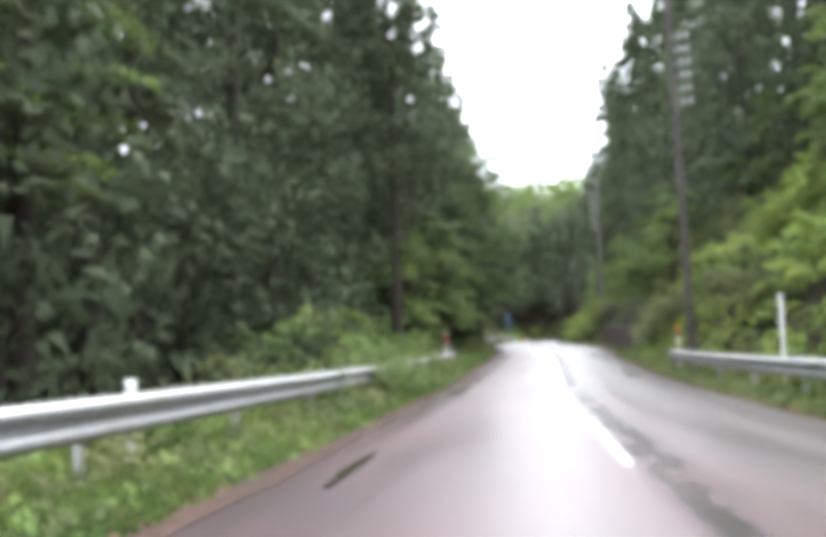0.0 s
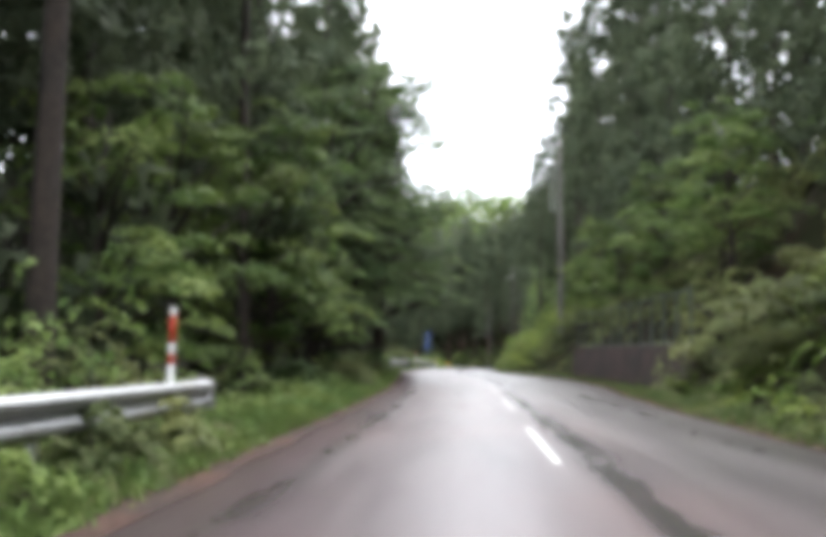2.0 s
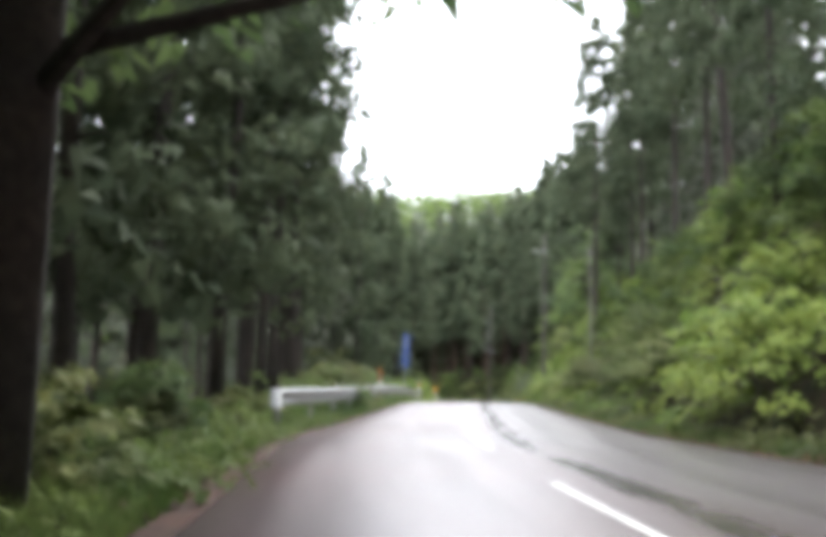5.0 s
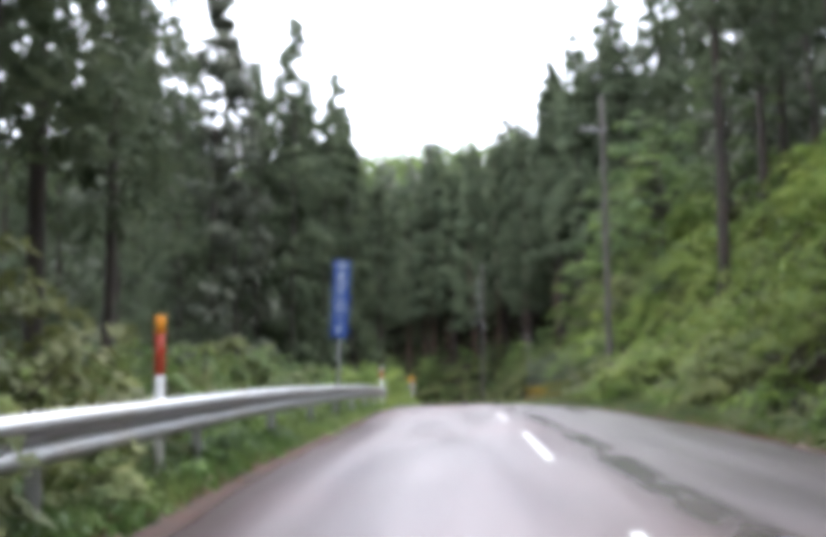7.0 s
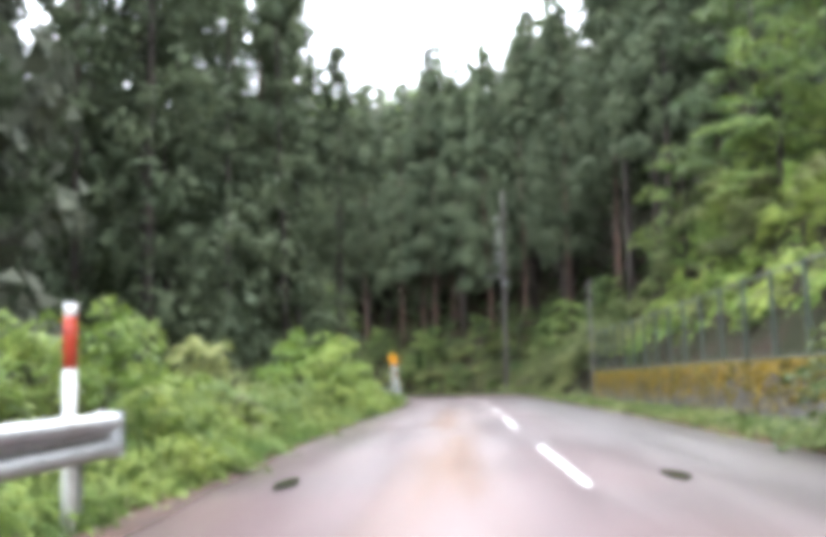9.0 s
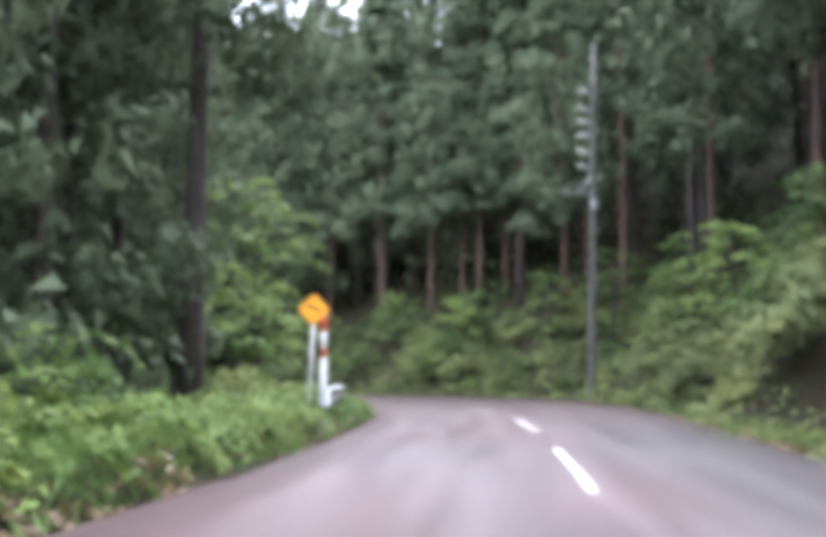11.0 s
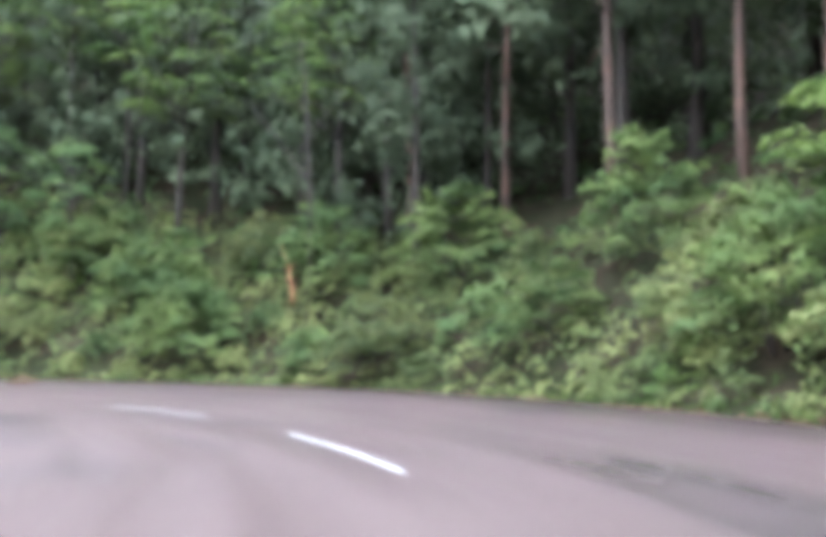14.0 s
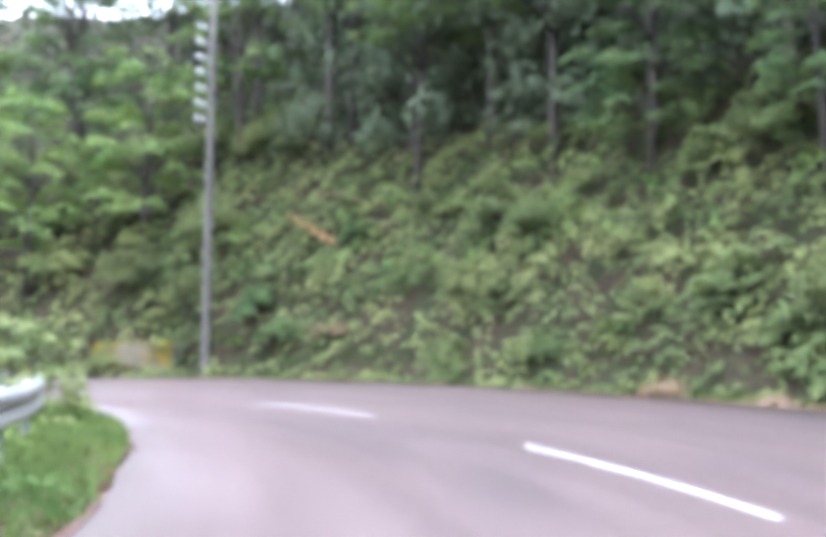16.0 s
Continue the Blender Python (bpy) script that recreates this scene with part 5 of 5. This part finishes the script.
def thicket(name, label, s0, s1, g0, g1, density, per, leaf, tall, mat, seed):
    """Low arching boughs packed over a slope, drooping towards the road; g0, g1: distances from the asphalt's edge, negative on the left."""
    r = np.random.default_rng(seed)
    n = int((s1 - s0) * abs(g1 - g0) * density)
    s, g = r.uniform(s0, s1, n), r.uniform(g0, g1, n)
    u = np.where(g > 0, g + half_right(s), g - half_left(s))
    x, y, a, b = (np.interp(s, ALONG, q) for q in (LINE[:, 0], LINE[:, 1], AHEAD[:, 0], AHEAD[:, 1]))
    k = np.hypot(a, b)
    out = np.stack([b / k, -a / k], 1) * np.sign(g)[:, None]
    x, y = x + np.abs(u) * out[:, 0], y + np.abs(u) * out[:, 1]
    lump = 0.5 + 0.5 * np.sin(x * 1.1 + 0.7 * np.sin(y * 0.9)) * np.sin(y * 1.3 + x * 0.4)
    low = np.clip((np.abs(g) - 0.2) / 2.0, 0.25, 1)
    z = ground_height(x, y)
    top = tall * low * (0.25 + 0.75 * lump) * r.uniform(0.35, 1.05, n)
    turn = r.normal(0, 0.9, n)
    d = np.stack([-(out[:, 0] * np.cos(turn) - out[:, 1] * np.sin(turn)), -(out[:, 1] * np.cos(turn) + out[:, 0] * np.sin(turn))], 1)
    ln = r.uniform(0.45, 1.1, n) * (0.5 + 0.5 * low)
    t = r.uniform(0.0, 1.0, (n, per))
    q = r.uniform(-1, 1, (n, per)) * 0.26 * ln[:, None] * np.sin(np.pi * np.clip(t * 0.85 + 0.1, 0, 1)) ** 0.7
    px = x[:, None] + d[:, :1] * (t * ln[:, None]) - d[:, 1:] * q
    py = y[:, None] + d[:, 1:] * (t * ln[:, None]) + d[:, :1] * q
    drop = ln[:, None] * (0.25 * np.sin(np.pi * t) - 0.45 * t * t) - 0.35 * np.abs(q)
    pz = np.maximum((z + top)[:, None] + drop, ground_height(px.ravel(), py.ravel()).reshape(n, per) + 0.03) + r.normal(0, 0.025, (n, per))
    dx, dy = d[:, :1] * 0.8 - d[:, 1:] * np.sign(q) * 0.75, d[:, 1:] * 0.8 + d[:, :1] * np.sign(q) * 0.75
    ds = np.stack([dx, dy, -0.45 - 0.35 * t], 2).reshape(-1, 3)
    me = leaves_mesh(name, np.stack([px, py, pz], 2).reshape(-1, 3), ds, leaf * 1.15, leaf * 0.82, mat, r, 0.0, 0.75, True)
    tagged(new(name, me), label, "undergrowth", kind="stuff")


thicket("creepers", "dense bright creepers covering the steep bank", 0, 56, 1.2, 10.5, 2.2, 22, 0.16, 1.1, VINE, 51)
thicket("creepers", "dense creepers and ferns covering the steep bank", 57, 79, 1.5, 11, 3.2, 22, 0.16, 1.9, KUDZU, 50)
thicket("creepers", "dense creepers and ferns covering the steep bank", 79, 149, 1.4, 12, 1.6, 22, 0.17, 1.0, KUDZU, 52)
thicket("creepers", "bright yellow-green creepers over the open bank", 116, 152, 3, 13, 2.4, 24, 0.16, 2.2, VINE, 86)
thicket("creepers", "bright yellow-green creepers over the open bank", 92, 151, 1.2, 10, 2.8, 22, 0.16, 1.15, VINE, 85)
thicket("creepers", "dense creepers and ferns covering the steep bank", 149, 181, 3.2, 10, 2.6, 22, 0.17, 1.0, VINE, 53)
thicket("thicket", "leafy tangle on the slope outside the bend", 188, 290, 0.5, 4, 6.5, 20, 0.115, 0.9, KUDZU, 54)
thicket("thicket", "leafy tangle on the slope outside the bend", 188, 230, 4, 6.8, 4.8, 24, 0.135, 1.3, KUDZU, 59)
thicket("thicket", "leafy tangle on the slope outside the bend", 230, 264, 3, 8.6, 8.5, 24, 0.125, 0.95, KUDZU, 84)
thicket("thicket", "leafy tangle on the slope outside the bend", 262, 292, 4, 12, 4.8, 24, 0.135, 1.3, KUDZU, 59)
thicket("thicket", "leafy tangle on the slope outside the bend", 234, 264, 3.5, 7.6, 2.2, 24, 0.125, 1.1, LEAF, 80)
thicket("thicket", "bright weedy growth on the open verge", 98, 176, -7.0, -1.3, 4.4, 20, 0.13, 1.75, LEAF, 70)
undergrowth("weeds", "leafy weeds along the wooded edge", 0, 98, -6.5, -1.2, 36, 0.14, LEAF, 0.55, 55)
undergrowth("weeds", "leafy weeds inside the bend", 176, 275, -5.5, -1.3, 36, 0.13, LEAF, 0.5, 56)
undergrowth("forest_floor_plants", "low dark plants on the plantation floor", 186, 246, 6.8, 20, 10, 0.30, LEAFDARK, 1.0, 97)
undergrowth("forest_floor_plants", "low dark plants on the plantation floor", 246, 285, 10, 28, 9, 0.30, LEAFDARK, 0.9, 57)
undergrowth("forest_floor_plants", "low dark plants on the plantation floor", 20, 180, -16, -5.5, 9, 0.26, LEAFDARK, 0.9, 58)
undergrowth("forest_floor_plants", "low dark plants on the plantation floor", 100, 186, 9, 18, 7, 0.30, LEAFDARK, 0.9, 60)
thicket("weeds", "broad-leaved weeds at the bank's foot", 56, 78, 0.3, 1.7, 4, 12, 0.08, 0.15, KUDZU, 77)
thicket("weeds", "broad-leaved weeds at the bank's foot", 78, 149, 0.3, 2.3, 6, 14, 0.10, 0.5, KUDZU, 78)
thicket("weeds", "broad-leaved weeds at the bank's foot", 149, 190, 0.3, 2.0, 5, 12, 0.09, 0.25, KUDZU, 79)
thicket("weeds", "low weeds before the bend", 175, 198, -5.5, -0.3, 6, 14, 0.10, 0.45, LEAF, 81)
thicket("weeds", "rank weeds on the open verge", 144.5, 176, -2.8, -0.2, 6, 16, 0.11, 1.6, VINE, 75)
thicket("weeds", "rank weeds under the guardrail", 97, 139, -1.25, -0.45, 11, 14, 0.09, 0.75, LEAFDARK, 95)
thicket("weeds", "rank weeds under the guardrail", 4, 21, -1.3, -0.4, 13, 14, 0.09, 0.8, KUDZU, 96)
thicket("weeds", "tall weeds hiding the guardrail's beginning", 81, 98, -0.9, -0.10, 14, 14, 0.09, 1.25, LEAF, 93)
thicket("weeds", "fresh weeds round the guardrail's end", 138.5, 148, -1.3, -0.15, 10, 14, 0.09, 1.0, VINE, 94)
thicket("weeds", "rank weeds half hiding the guardrail", 14, 41, -3.2, -0.5, 7, 16, 0.10, 1.5, KUDZU, 76)
thicket("weeds", "rank weeds spilling in front of the guardrail", 20, 33, -1.35, -0.35, 32, 16, 0.10, 2.6, LEAF, 82)
thicket("weeds", "tall pale weeds behind the guardrail", 20, 42, -4.6, -1.7, 7, 18, 0.11, 2.5, LEAF, 83)
thicket("weeds", "broad-leaved weeds in the verge", 0, 182, -2.4, -0.35, 7, 13, 0.09, 0.5, LEAF, 67)
undergrowth("weeds", "broad-leaved weeds in the verge", 176, 262, -2.4, -0.5, 60, 0.09, LEAF, 0.22, 68)
thicket("weeds", "broad-leaved weeds at the bank's foot", 0, 56, 0.3, 2.3, 6, 14, 0.10, 0.5, KUDZU, 69)
undergrowth("grass", "fresh green verge grass", -2, 180, -2.4, -0.05, 170, 0.30, GRASS, 0.12, 61, False, "grass")
undergrowth("grass", "fresh green verge grass", 176, 215, -2.4, -0.05, 380, 0.20, GRASS, 0.09, 62, False, "grass")
undergrowth("grass", "fresh green verge grass", 215, 262, -1.9, -0.05, 200, 0.22, GRASS, 0.10, 63, False, "grass")
undergrowth("grass", "fresh green verge grass", 0, 262, 0.1, 1.6, 90, 0.24, GRASS, 0.10, 64, False, "grass")
undergrowth("dry_litter", "brown straw and fallen needles along the asphalt edge", 0, 262, -0.45, 0.12, 60, 0.14, DRY, 0.02, 65, True, "litter")
undergrowth("dry_litter", "brown straw and fallen needles along the asphalt edge", 0, 262, -0.10, 0.45, 60, 0.14, DRY, 0.02, 66, True, "litter")



# ---- far wooded hill ----
def far_woods():
    r = np.random.default_rng(71)
    n = 2600
    x, y = r.uniform(-170, 170, n), r.uniform(255, 352, n)
    z = ground_height(x, y)
    per = 20
    c = np.repeat(np.stack([x, y, z + 5], 1), per, axis=0) + r.normal(0, 1, (n * per, 3)) * [2.0, 2.0, 3.0]
    d = r.normal(0, 1, (n * per, 3)) * [1, 1, 0.4] + [0, -0.3, -0.2]
    me = leaves_mesh("far_woods", c, d, 1.7, 1.2, LEAF, r, 0, 0, True)
    tagged(new("far_woods", me), "pale green wooded ridge closing the valley", "forest", kind="stuff")


far_woods()


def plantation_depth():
    """Loose boughs deep inside the plantation above the bend, shade put into their dark colour, too far in to pick
    apart.
    """
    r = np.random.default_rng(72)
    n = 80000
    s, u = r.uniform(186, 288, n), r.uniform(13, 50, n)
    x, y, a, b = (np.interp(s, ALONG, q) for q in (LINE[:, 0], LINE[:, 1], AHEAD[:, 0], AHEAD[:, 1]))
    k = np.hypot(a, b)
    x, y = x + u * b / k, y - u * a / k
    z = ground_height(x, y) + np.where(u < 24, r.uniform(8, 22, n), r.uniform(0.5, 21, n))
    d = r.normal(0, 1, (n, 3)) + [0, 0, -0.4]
    me = leaves_mesh("plantation_depth", np.stack([x, y, z], 1), d, 0.6, 0.36, CEDARSHADE, r, 0, 0.2, True)
    tagged(new("plantation_depth", me), "conifer boughs coloured dark for the shade deep inside the plantation", "forest", kind="stuff")


plantation_depth()
